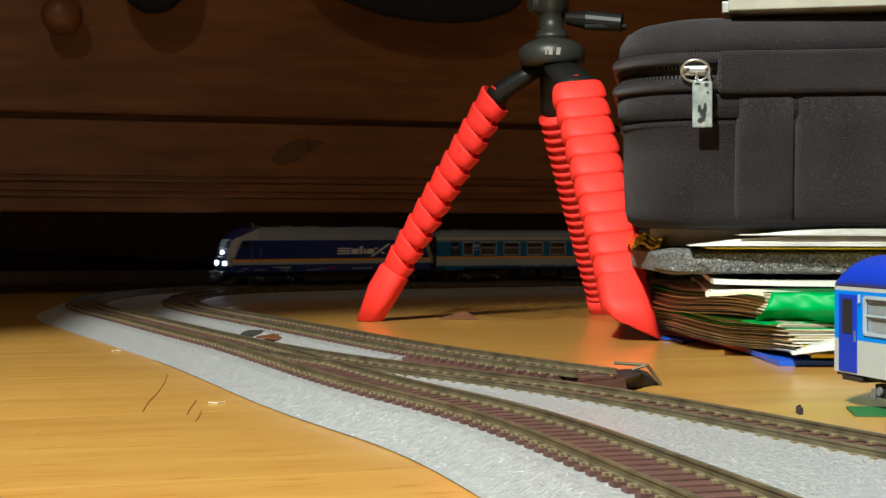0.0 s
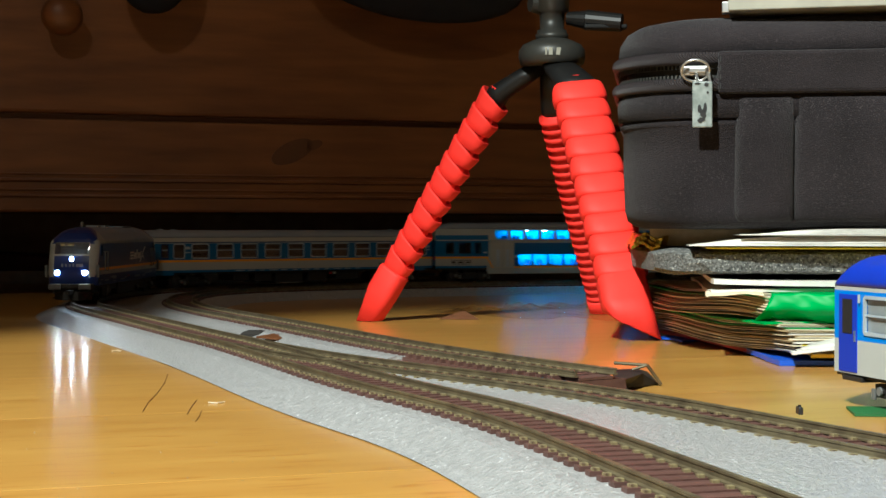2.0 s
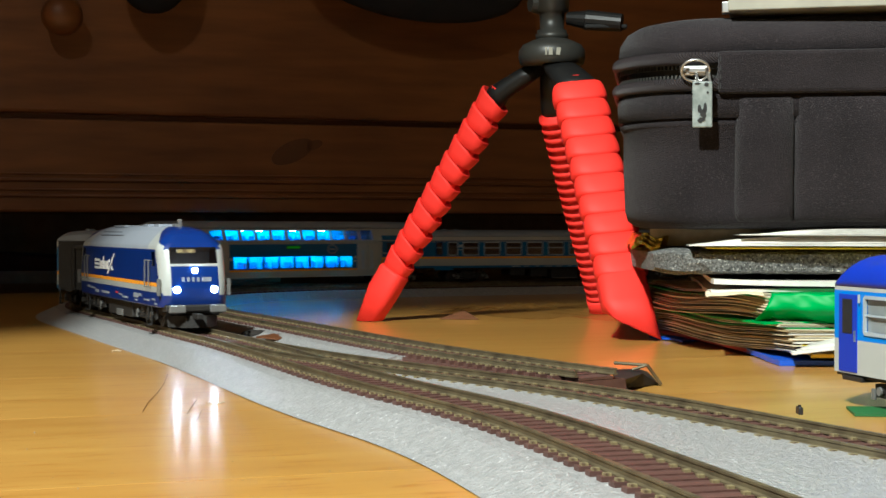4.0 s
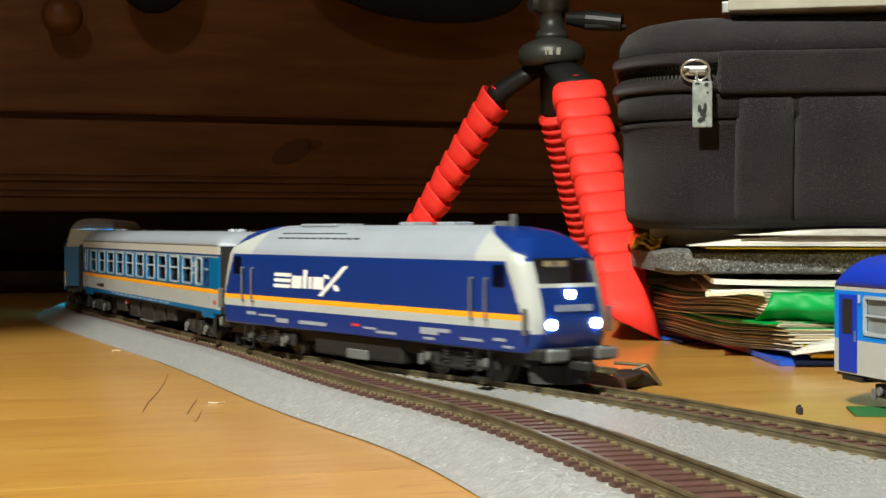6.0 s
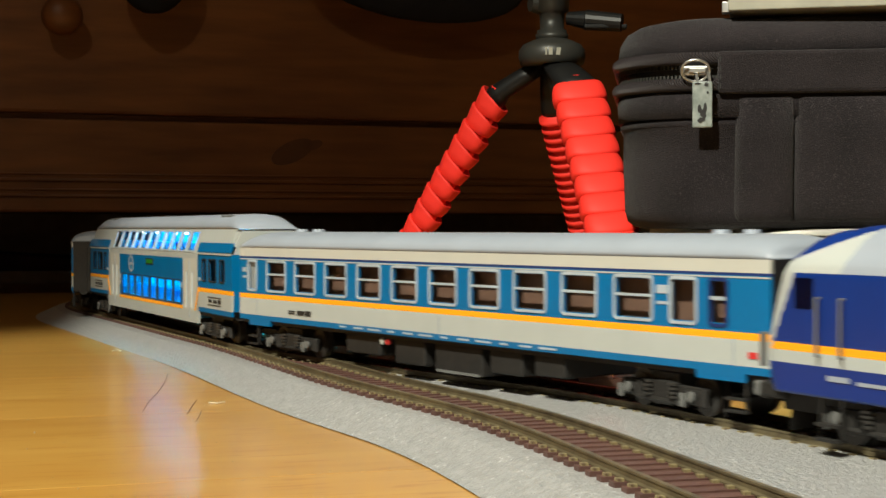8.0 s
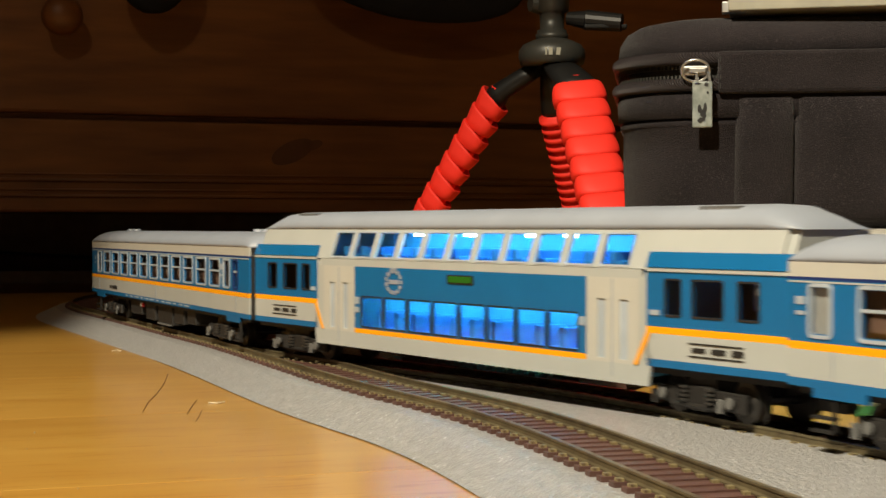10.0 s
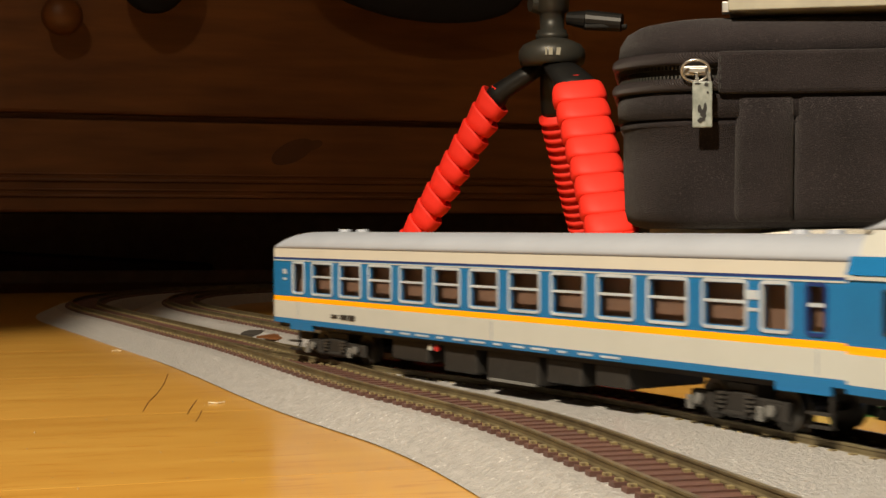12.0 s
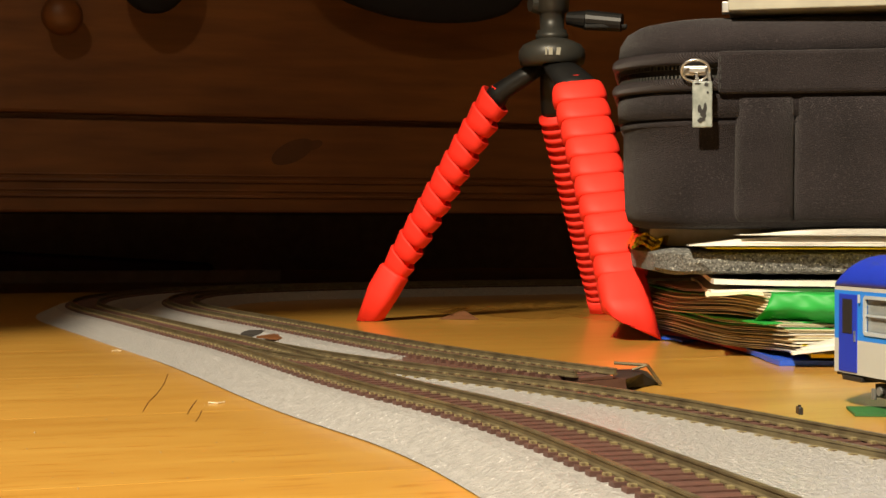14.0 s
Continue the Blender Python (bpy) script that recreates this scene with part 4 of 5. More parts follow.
        box(bm, d * (H + 0.0004) - 0.0004, d * (H + 0.0004) + 0.0004, -0.0055, 0.0055, 0.0115, 0.036)
        part("gangway", bm, M["chassis"], ob, "black rubber gangway")
        part("coupler", boxed(d * (H + 0.001) - 0.006, d * (H + 0.001) + 0.004, -0.0014, 0.0014, 0.0050, 0.0075), M["chassis"], ob)
        part("tail_light", boxed(d * H - 0.0006, d * H + 0.0004, 0.0105, 0.0135, 0.0195, 0.0225, bevel=0.0003), M["red_mark"], ob, "red tail lamp glass")
        part("end_underframe", boxed(*sorted((d * 0.088, d * (H - 0.002))), -0.0150, 0.0150, 0.0105, 0.0140), M["chassis"], ob)
    # inside
    part("lower_floor", boxed(-0.086, 0.086, -W + 0.001, W - 0.001, 0.0068, 0.0090), M["chassis"], ob)
    part("middle_floor", boxed(-0.086, 0.086, -W + 0.0012, W - 0.0012, 0.0330, 0.0345), M["pale_inside"], ob)
    part("partition", boxed(-0.086, 0.086, -0.0003, 0.0003, 0.0090, 0.0500), M["pale_inside"], ob)
    for x in (-0.0865, 0.0865):
        part("bulkhead", boxed(x - 0.0004, x + 0.0004, -W + 0.0012, W - 0.0012, 0.0090, 0.0368), M["pale_inside"], ob)
        part("bulkhead", boxed(x - 0.0004, x + 0.0004, -0.0112, 0.0112, 0.0368, 0.0470), M["pale_inside"], ob)
    for s in (-1, 1):
        for k in range(14):
            x = -0.076 + k * 0.0112
            for z in (0.0092, 0.0346):
                top = 0.0105 if z < 0.02 else 0.0070
                if z > 0.02 or -0.058 < x < 0.062:
                    bm = bmesh.new()
                    ya, yb = sorted((s * (W - 0.0045), s * 0.0012))
                    box(bm, x - 0.0012, x + 0.0012, ya, yb, z, z + top, bevel=0.0004)
                    box(bm, x - 0.0012, x + 0.0036, ya, yb, z, z + 0.0045, bevel=0.0004)
                    part("seat_row", bm, M["blue_seat"], ob, "row of blue seats")
        for z, x0, lamp in ((0.0322, -0.070, "led_cyan"), (0.0466, -0.050, "led_upper")):
            part("light_strip", boxed(x0, 0.070, *sorted((s * 0.0095, s * 0.0050)), z, z + 0.0006), M[lamp], ob, "blue-white glowing light strip")
        for x in (-0.028, 0.001, 0.033, 0.051):
            part("light_diode", boxed(x - 0.0024, x + 0.0024, *sorted((s * 0.0120, s * 0.0110)), 0.0453, 0.0464), M["led_white"], ob, "bright white diode")
    bogies = [bogie(ob, e * 0.107, 0.0285, 0.0053) for e in (1, -1)]
    return ob, bogies


LOCO = build_loco()
COACH_A = build_coach("passenger_coach", "blue, white and orange model coach with ten compartment windows", [-0.1099 + 0.02241 * k for k in range(10)],
                      [(-0.1297, 0.0078), (0.1108, 0.0104), (0.1233, 0.0070)], blinds=(-0.1297,), tail=True, H=0.1405, mark=0.1030)
DOUBLE = build_double_deck()
COACH_B = build_coach("passenger_coach", "blue, white and orange model coach with eleven compartment windows", [-0.1069 + 0.02056 * k for k in range(11)],
                      [(-0.1254, 0.0098), (0.1156, 0.0098), (0.1282, 0.0066)], H=0.1455, mark=0.1080, door=0.1282)
# (thing, bogies), distance behind the locomotive's middle, half the distance of its pivots
TRAIN = [(LOCO, -0.0044, 0.0595), (COACH_A, 0.241, 0.102), (DOUBLE, 0.5272, 0.107), (COACH_B, 0.8100, 0.102)]
# how far the locomotive's middle has come along the line, seen from the turnout
RUN_T = [0.0, 1.5, 3.2, 5.3, 6.0, 6.5, 7.0, 7.5, 8.2, 9.3, 10.4, 11.5, 12.5, 13.4, 14.0]
RUN_S = [-0.7739, -0.5597, -0.3095, -0.0035, 0.1029, 0.1789, 0.2550, 0.3313, 0.4382, 0.6003, 0.7638, 0.9312, 1.0857, 1.2297, 1.3261]
RUN_K = np.polyfit(np.array(RUN_T) - 7.0, RUN_S, 8)


def run(t):
    return S_REF + 0.046 + float(np.polyval(RUN_K, t - 7.0))


def drive_train():
    steps = [k / 10 for k in range(141)]
    for (ob, bogies), back, piv in TRAIN:
        rows, swings = [], ([], [])
        for t in steps:
            s = run(t) - back
            p, q = MAIN.at(s + piv), MAIN.at(s - piv)
            m, d = (p + q) / 2, p - q
            yaw = math.atan2(d[1], d[0])
            rows.append((t, pose(m[0], m[1], RAIL, 0, 0, math.degrees(yaw))))
            for e, rws in zip((1, -1), swings):
                a = MAIN.along(s + e * piv)
                turn = (math.atan2(a[1], a[0]) - yaw + math.pi) % (2 * math.pi) - math.pi
                rws.append((t, pose(e * piv, 0, 0, 0, 0, math.degrees(turn))))
        walk(ob, rows)
        for b, rws in zip(bogies, swings):
            walk(b, rws[::4])
            for ws in b.children:
                if ws.name.startswith("wheelset"):
                    r, x = ws["radius"], ws.location.x
                    spin = lambda t: math.degrees((run(t) - run(0)) / r)
                    walk(ws, [(k / 30, pose(x, 0, r, 0, spin(k / 30), 0)) for k in range(421)])


# ---- tripod ----
def build_tripod():
    ob = thing("mini_tripod", pose(0.0, 0.0, 0.0), "small flexible tripod with ribbed red rubber legs", "tripod")
    hub = Vector((0.0645, 0.872, 0.0))

    def leg(top, foot, wide, thick, face, n, ribs, label, cut=0.0, cup=False):
        """One leg from top to foot: overlapping sleeves. face: the way its broad side looks."""
        top, foot = Vector(top), Vector(foot)
        axis = (foot - top).normalized()
        side = axis.cross(Vector(face)).normalized()
        out = side.cross(axis).normalized()
        L = (foot - top).length
        body = None
        prof = [(0.0, 0.86), (0.06, 0.93), (0.25, 1.0), (0.6, 1.04), (0.88, 1.04), (0.98, 1.0), (1.06, 0.93), (1.08, 0.80)] if not ribs else \
               [(0.0, 0.78), (0.35, 0.80), (0.42, 1.0), (0.72, 1.02), (0.80, 0.98), (0.86, 0.78)]
        if cup:
            prof = [(0.10, 0.82), (0.0, 0.90), (-0.02, 1.02), (0.04, 1.07), (0.14, 1.06), (0.55, 0.98), (1.02, 0.86), (1.06, 0.70)]
        span = L * (0.80 if not ribs else 0.93) / n
        holder = part("leg", tube_bm(top - axis * 0.006, foot - axis * 0.02, thick * 0.62), M["red"], ob, label, smooth=True)
        for k in range(n):
            bm = bmesh.new()
            rings = []
            for u, g in prof:
                c = top + axis * span * (k + u)
                taper = 1.0 - 0.08 * k / n
                ring = []
                for a in np.linspace(0, 2 * math.pi, 28, endpoint=False):
                    ca, sa = math.cos(a), math.sin(a)
                    sq = 0.75
                    ring.append(c + side * wide * g * taper * math.copysign(abs(ca) ** sq, ca) + out * thick * g * taper * math.copysign(abs(sa) ** sq, sa)
                                + axis * (0.0034 * sa * (1 - min(1, max(0, u))) if cup else 0.0022 * (abs(ca) ** 2) * (0 if ribs else -1)))
                rings.append([tuple(p) for p in ring])
            loft(bm, rings)
            bmesh.ops.recalc_face_normals(bm, faces=bm.faces)
            part("sleeve", bm, M["red"], holder, smooth=True)
        # foot: a cut-off boot
        bm = bmesh.new()
        rings = []
        c0 = top + axis * (L * (0.79 if not ribs else 0.93))
        for u, g in ((0.0, 0.92), (0.05, 1.0), (0.5, 1.0), (1.0, 0.97)):
            ring = []
            for a in np.linspace(0, 2 * math.pi, 28, endpoint=False):
                ca, sa = math.cos(a), math.sin(a)
                p = c0 + (foot - c0) * u + side * wide * (0.96 if ca > 0 or not cut else 0.96 - 0.24 * min(1, u * 3 + 0.4) * (1.25 - u)) * g * math.copysign(abs(ca) ** 0.6, ca) + out * thick * 0.96 * g * math.copysign(abs(sa) ** 0.6, sa)
                if u == 1.0:
                    p.z = cut * (ca + 1) / 2
                ring.append((p.x, p.y, max(p.z, 0.0003)))
            rings.append(ring)
        loft(bm, rings)
        bmesh.ops.recalc_face_normals(bm, faces=bm.faces)
        part("foot", bm, M["red"], holder, "red rubber foot", smooth=True)
        # black hinge at the top
        bm = bmesh.new()
        h = hub + Vector((0, 0, 0.158))
        a = top - axis * 0.004
        loft(bm, [[tuple(p + side * wide * g * math.cos(t) + out * thick * 0.9 * g * math.sin(t)) for t in np.linspace(0, 2 * math.pi, 16, endpoint=False)]
                  for p, g in ((top + axis * 0.004, 0.80), (a, 0.80), ((a * 0.55 + h * 0.45), 0.72), ((a * 0.2 + h * 0.8), 0.62))])
        bmesh.ops.recalc_face_normals(bm, faces=bm.faces)
        part("hinge", bm, M["matte_black"], ob, "black plastic leg hinge", smooth=True)

    leg((0.0315, 0.8862, 0.1355), (-0.0455, 0.912, 0.004), 0.0078, 0.0098, (0.9, -0.45, 0.2), 11, False, "red leg of overlapping rubber cups", 0.0, True)
    leg((0.0765, 0.838, 0.137), (0.0988, 0.752, 0.004), 0.0149, 0.0085, (0.1, -1, 0.1), 10, False, "broad red leg of rounded rubber bands", 0.0135)
    leg((0.0700, 0.895, 0.1285), (0.1100, 0.985, 0.004), 0.0125, 0.0080, (-0.2, -1, 0.0), 23, True, "red leg with thin raised ribs")
    c = hub
    bm = bmesh.new()
    loft(bm, [[(c.x + r * math.cos(a), c.y + r * math.sin(a), z) for a in np.linspace(0, 2 * math.pi, 36, endpoint=False)]
              for z, r in ((0.1535, 0.0150), (0.1545, 0.0188), (0.1585, 0.0198), (0.1625, 0.0196), (0.1660, 0.0172), (0.1690, 0.0105), (0.1700, 0.0080))])
    bmesh.ops.recalc_face_normals(bm, faces=bm.faces)
    part("hub", bm, M["gunmetal"], ob, "dark metal hub", smooth=True)
    bm = bmesh.new()
    loft(bm, [[(c.x + r * math.cos(a), c.y + r * math.sin(a), z) for a in np.linspace(0, 2 * math.pi, 28, endpoint=False)]
              for z, r in ((0.169, 0.0095), (0.1722, 0.0098), (0.1725, 0.0088), (0.1745, 0.0088), (0.175, 0.0070), (0.185, 0.0075), (0.186, 0.0100), (0.2100, 0.0105), (0.216, 0.008))])
    bmesh.ops.recalc_face_normals(bm, faces=bm.faces)
    part("neck", bm, M["gunmetal"], ob, "ball head neck", smooth=True)
    bm = bmesh.new()
    tube(bm, (c.x + 0.009, c.y - 0.002, 0.1815), (c.x + 0.020, c.y - 0.006, 0.1800), 0.0038, 0.0056, n=16)
    tube(bm, (c.x + 0.020, c.y - 0.006, 0.1800), (c.x + 0.040, c.y - 0.012, 0.1775), 0.0060, 0.0052, n=16)
    box(bm, c.x + 0.018, c.x + 0.043, c.y - 0.014, c.y - 0.005, 0.1740, 0.1765, bevel=0.0008)
    part("lock_screw", bm, M["matte_black"], ob, "black locking screw")
    bm = bmesh.new()
    tube(bm, (c.x - 0.0075, c.y, 0.190), (c.x - 0.013, c.y - 0.002, 0.190), 0.006, 0.0045, n=16)
    part("side_knob", bm, M["gunmetal"], ob)
    # plain pale blocks where the maker's mark is printed
    bm = bmesh.new()
    for x, w, sl in ((-0.0048, 0.0009, 0.0), (-0.0022, 0.0022, 0.0), (0.0020, 0.0024, 0.0006)):
        p = [(x - w / 2, 0.1580), (x + w / 2, 0.1580), (x + w / 2 + sl, 0.1622), (x - w / 2 + sl, 0.1622)]
        loft(bm, [[(c.x + a, c.y - math.sqrt(0.0201 ** 2 - a * a), z) for a, z in p], [(c.x + a, c.y - math.sqrt(0.0195 ** 2 - a * a), z) for a, z in p]])
    bmesh.ops.recalc_face_normals(bm, faces=bm.faces)
    part("print", bm, M["card"], ob, "pale printed blocks")


def tube_bm(p, q, r):
    bm = bmesh.new()
    tube(bm, p, q, r, n=14)
    return bm


build_tripod()


# ---- hard-shell case ----
def ring_xy(x0, x1, y0, y1, r, z, n=12):
    out = []
    for cx, cy, s in ((x1 - r, y1 - r, 0), (x0 + r, y1 - r, 90), (x0 + r, y0 + r, 180), (x1 - r, y0 + r, 270)):
        for i in range(n + 1):
            a = radians(s + 90 * i / n)
            out.append((cx + r * math.cos(a), cy + r * math.sin(a), z))
    return out


def build_case():
    m = pose(0.0862, 0.6665, 0.0573, 0, 0, -8.5)
    ob = thing("camera_case", m, "charcoal fabric hard case with a zip, lying on magazines", "case")
    X, Y = 0.32, 0.20

    def shell(rows):
        bm = bmesh.new()
        loft(bm, [ring_xy(i - 0.0088, X - i, i, Y - i, 0.036 - i * 0.4, z) for z, i in rows])
        bmesh.ops.recalc_face_normals(bm, faces=bm.faces)
        return bm
    part("lower_shell", shell([(0.0, 0.014), (0.001, 0.009), (0.0035, 0.0056), (0.008, 0.0042), (0.030, 0.0034), (0.0465, 0.0034), (0.0480, 0.0016), (0.0490, 0.0034), (0.0500, 0.0034), (0.0505, 0.0008),
                               (0.0600, 0.0008), (0.0625, 0.0030)]), M["fabric"], ob, smooth=True)
    part("lid", shell([(0.0785, 0.0035), (0.0800, 0.0010), (0.0860, 0.0018), (0.0915, 0.0050), (0.0950, 0.0105), (0.0970, 0.018), (0.0978, 0.030)]), M["fabric"], ob, "domed fabric lid", smooth=True)
    part("zip_recess", shell([(0.0615, 0.0050), (0.0790, 0.0050)]), M["black"], ob)
    for z, r in ((0.0648, 0.0030), (0.0766, 0.0030)):
        bm = bmesh.new()
        base = ring_xy(-0.0083, X - 0.0005, 0.0005, Y - 0.0005, 0.036, z, n=24)
        n = len(base)
        rings = []
        for k in range(n):
            p, a, b = Vector(base[k]), Vector(base[k - 1]), Vector(base[(k + 1) % n])
            t = (b - a).normalized()
            o = Vector((t.y, -t.x, 0))
            rings.append([tuple(p + o * (r * math.cos(q)) * 0.8 + Vector((0, 0, r * math.sin(q)))) for q in np.linspace(0, 2 * math.pi, 10, endpoint=False)])
        loft(bm, rings + [rings[0]], cap=False)
        bmesh.ops.recalc_face_normals(bm, faces=bm.faces)
        part("piping", bm, M["zipper"], ob, "corded edge of the zip", smooth=True)
    base = ring_xy(-0.0058, X - 0.0030, 0.0030, Y - 0.0030, 0.034, 0.0707, n=30)
    bm = bmesh.new()
    for k in range(20, 100):
        p, q = Vector(base[k % len(base)]), Vector(base[(k + 1) % len(base)])
        d = q - p
        for j in range(max(1, int(d.length / 0.0018))):
            c = p + d * (j / max(1, int(d.length / 0.0018)))
            if c.x < 0.040 and c.y < 0.14:
                ang = math.atan2(d.y, d.x)
                for e in (-1, 1):
                    box(bm, -0.0005, 0.0005, -0.0014, 0.0014, -0.0012, 0.0012, m=Matrix.Translation(c + Vector((0, 0, e * 0.0026))) @ Matrix.Rotation(ang, 4, "Z"))
    part("zip_teeth", bm, M["gunmetal"], ob, "dark metal zip teeth")
    # smooth fabric flap over the rest of the zip
    part("flap", boxed(0.0375, X - 0.032, -0.0034, 0.006, 0.0605, 0.0795, bevel=0.0018), M["fabric"], ob, "fabric strip over the zip")
    bm = bmesh.new()
    for k in range(4):
        box(bm, 0.0384, 0.0390, -0.0038, -0.0030, 0.0625 + k * 0.004, 0.0650 + k * 0.004)
    part("stitching", bm, M["black"], ob)
    # moulded front panels, right of the stepped corner
    for x0, x1 in ((0.0475, 0.0712), (0.0735, 0.29)):
        bm = bmesh.new()
        rows = []
        for z, d in ((0.0030, 0.0040), (0.0050, 0.0012), (0.0090, -0.0008), (0.0400, -0.0014), (0.0580, -0.0010), (0.0605, 0.0030)):
            e = 0.0030 + 0.0012 * (0.06 - z) / 0.06
            rows.append([(x0 - e * 0.6, d + 0.0045, z), (x0 - e * 0.15, d + 0.0020, z), (x0 + e * 0.6, d, z), (x1 - e * 0.6, d, z), (x1 - e * 0.1, d + 0.0020, z), (x1 + e * 0.1, d + 0.0060, z)])
        loft(bm, rows, closed=False)
        r = bmesh.ops.extrude_face_region(bm, geom=list(bm.faces))
        bmesh.ops.translate(bm, vec=(0, 0.006, 0), verts=[g for g in r["geom"] if isinstance(g, bmesh.types.BMVert)])
        bmesh.ops.recalc_face_normals(bm, faces=bm.faces)
        part("front_panel", bm, M["fabric"], ob, "moulded fabric front panel", smooth=True)
    # zip slider and pull
    bm = boxed(0.0220, 0.0340, -0.0035, 0.0025, 0.0685, 0.0730, bevel=0.0008)
    box(bm, 0.0245, 0.0325, -0.0050, -0.0030, 0.0695, 0.0720, bevel=0.0006)
    part("slider", bm, M["steel"], ob, "nickel zip slider")
    bm = bmesh.new()
    rings = []
    for a in np.linspace(0, 2 * math.pi, 29):
        c = Vector((0.0275 + 0.0062 * math.cos(a), -0.0055 - 0.002 * math.sin(a), 0.0705 + 0.0046 * math.sin(a)))
        o = Vector((math.cos(a), 0, math.sin(a)))
        rings.append([tuple(c + o * 0.0006 * math.cos(q) + Vector((0, 0.0006 * math.sin(q), 0))) for q in np.linspace(0, 2 * math.pi, 8, endpoint=False)])
    loft(bm, rings, cap=False)
    part("pull_ring", bm, M["steel"], ob, "thin metal ring", smooth=True)
    pull = part("pull_tab", boxed(0.0262, 0.0350, -0.0078, -0.0062, 0.0450, 0.0655, bevel=0.0006), M["white_enamel"], ob, "chipped pale enamel pull tab")
    bm = bmesh.new()
    rnd = random.Random(3)
    for cx, cz, w, h in [(q[0] - 0.0216, *q[1:]) for q in ((0.0527, 0.0510, 0.0020, 0.0034), (0.0510, 0.0530, 0.0015, 0.0028), (0.0535, 0.0535, 0.0012, 0.0030), (0.0517, 0.0483, 0.0024, 0.0016), (0.0540, 0.0640, 0.0016, 0.0012), (0.0500, 0.0645, 0.0018, 0.0008), (0.0545, 0.0605, 0.0008, 0.0010))]:
        w, h = w * 1.35, h * 1.35
        ring = [(cx + w / 2 * math.cos(a) * (0.6 + 0.7 * rnd.random()), cz + h / 2 * math.sin(a) * (0.6 + 0.7 * rnd.random())) for a in np.linspace(0, 2 * math.pi, 11, endpoint=False)]
        loft(bm, [[(x, -0.0081, z) for x, z in ring], [(x, -0.0077, z) for x, z in ring]])
    bmesh.ops.recalc_face_normals(bm, faces=bm.faces)
    part("chips", bm, M["black"], pull, "dark chips in the enamel")
    bm = bmesh.new()
    for x in (0.0285, 0.0340):
        tube(bm, (x, -0.0068, 0.0650), (x - 0.0006, -0.0060, 0.0690), 0.0007, n=8)
    part("pull_loop", bm, M["steel"], ob)


build_case()

# box on the case
c = thing("card_tray", pose(0.1285, 0.664, 0.1556, 0, 0, -13.0), "pale grey card tray lying on the case", "tray")
part("base", boxed(0, 0.22, 0, 0.12, 0, 0.012, bevel=0.0006), M["card"], c)
part("edge_strip", boxed(0.002, 0.22, -0.0008, 0.0006, 0.0085, 0.0122), M["gold"], c, "gold foil strip")
part("tab", boxed(-0.003, 0.003, 0.006, 0.012, 0.000, 0.0050, bevel=0.0004), M["steel"], c)
bm = bmesh.new()
tube(bm, (-0.005, 0.002, 0.0105), (0.01, 0.002, 0.0122), 0.0005, n=8)
part("wire", bm, M["steel"], c, "bent bright wire")


# ---- pile of magazines ----
def sheet(name, label, corners, z, t, material, category, wave=0.0, seed=0, pages=0, curl=0.0, group="pile of papers", tip=0.0, phase=None):
    """A booklet or folder of thickness t with slightly wavy edges, on a quadrilateral of corners."""
    rnd = random.Random(seed)
    ph = [rnd.random() * 6 for _ in range(4)] if phase is None else [phase + 0.55 * rnd.random() + k for k in range(4)]
    (ax, ay), (bx, by), (cx, cy), (dx, dy) = corners
    nx, ny = 14, 10
    bm = bmesh.new()

    def layer(z0, inset):
        g = []
        for j in range(ny + 1):
            v = j / ny
            for i in range(nx + 1):
                u = i / nx
                x = (ax * (1 - u) + bx * u) * (1 - v) + (dx * (1 - u) + cx * u) * v
                y = (ay * (1 - u) + by * u) * (1 - v) + (dy * (1 - u) + cy * u) * v
                e = max(0, 1 - min(u, v) * 6)
                zz = z0 + wave * e * (math.sin(7 * u + ph[0]) + math.sin(9 * v + ph[1])) * 0.5 + curl * e * e + tip * max(0, 1 - u * 6) ** 2
                jit = inset * (math.sin(23 * u + ph[2]) + math.sin(31 * v + ph[3]))
                g.append(bm.verts.new((x + jit, y + jit * 0.6, zz)))
        return g
    n = max(1, pages)
    for k in range(n):
        lo, hi = z + t * k / n, z + t * (k + 0.82) / n
        off = (rnd.random() - 0.5) * 0.003 if pages else 0
        a, b = layer(lo, 0.0003), layer(hi, 0.0003)
        for q in (a, b):
            for w_ in q:
                w_.co.x += off
                w_.co.y += off * 0.7
        R = nx + 1
        for j in range(ny):
            for i in range(nx):
                f = j * R + i
                bm.faces.new((b[f], b[f + 1], b[f + R + 1], b[f + R]))
                bm.faces.new((a[f], a[f + R], a[f + R + 1], a[f + 1]))
        for i in range(nx):
            bm.faces.new((a[i], a[i + 1], b[i + 1], b[i]))
            o = ny * R
            bm.faces.new((a[o + i + 1], a[o + i], b[o + i], b[o + i + 1]))
        for j in range(ny):
            bm.faces.new((a[(j + 1) * R], a[j * R], b[j * R], b[(j + 1) * R]))
            bm.faces.new((a[j * R + nx], a[(j + 1) * R + nx], b[(j + 1) * R + nx], b[j * R + nx]))
    return tagged(part(name, bm, material), label, category, group)


def quad(u0, d0, w, depth, back=0.03):
    """Corners of a sheet: its front left corner at picture-plane angle u0 and depth d0."""
    x = u0 * d0
    return [(x, d0), (x + w, d0 - 0.02), (x + w + back, d0 + depth), (x + back - 0.005, d0 + depth)]


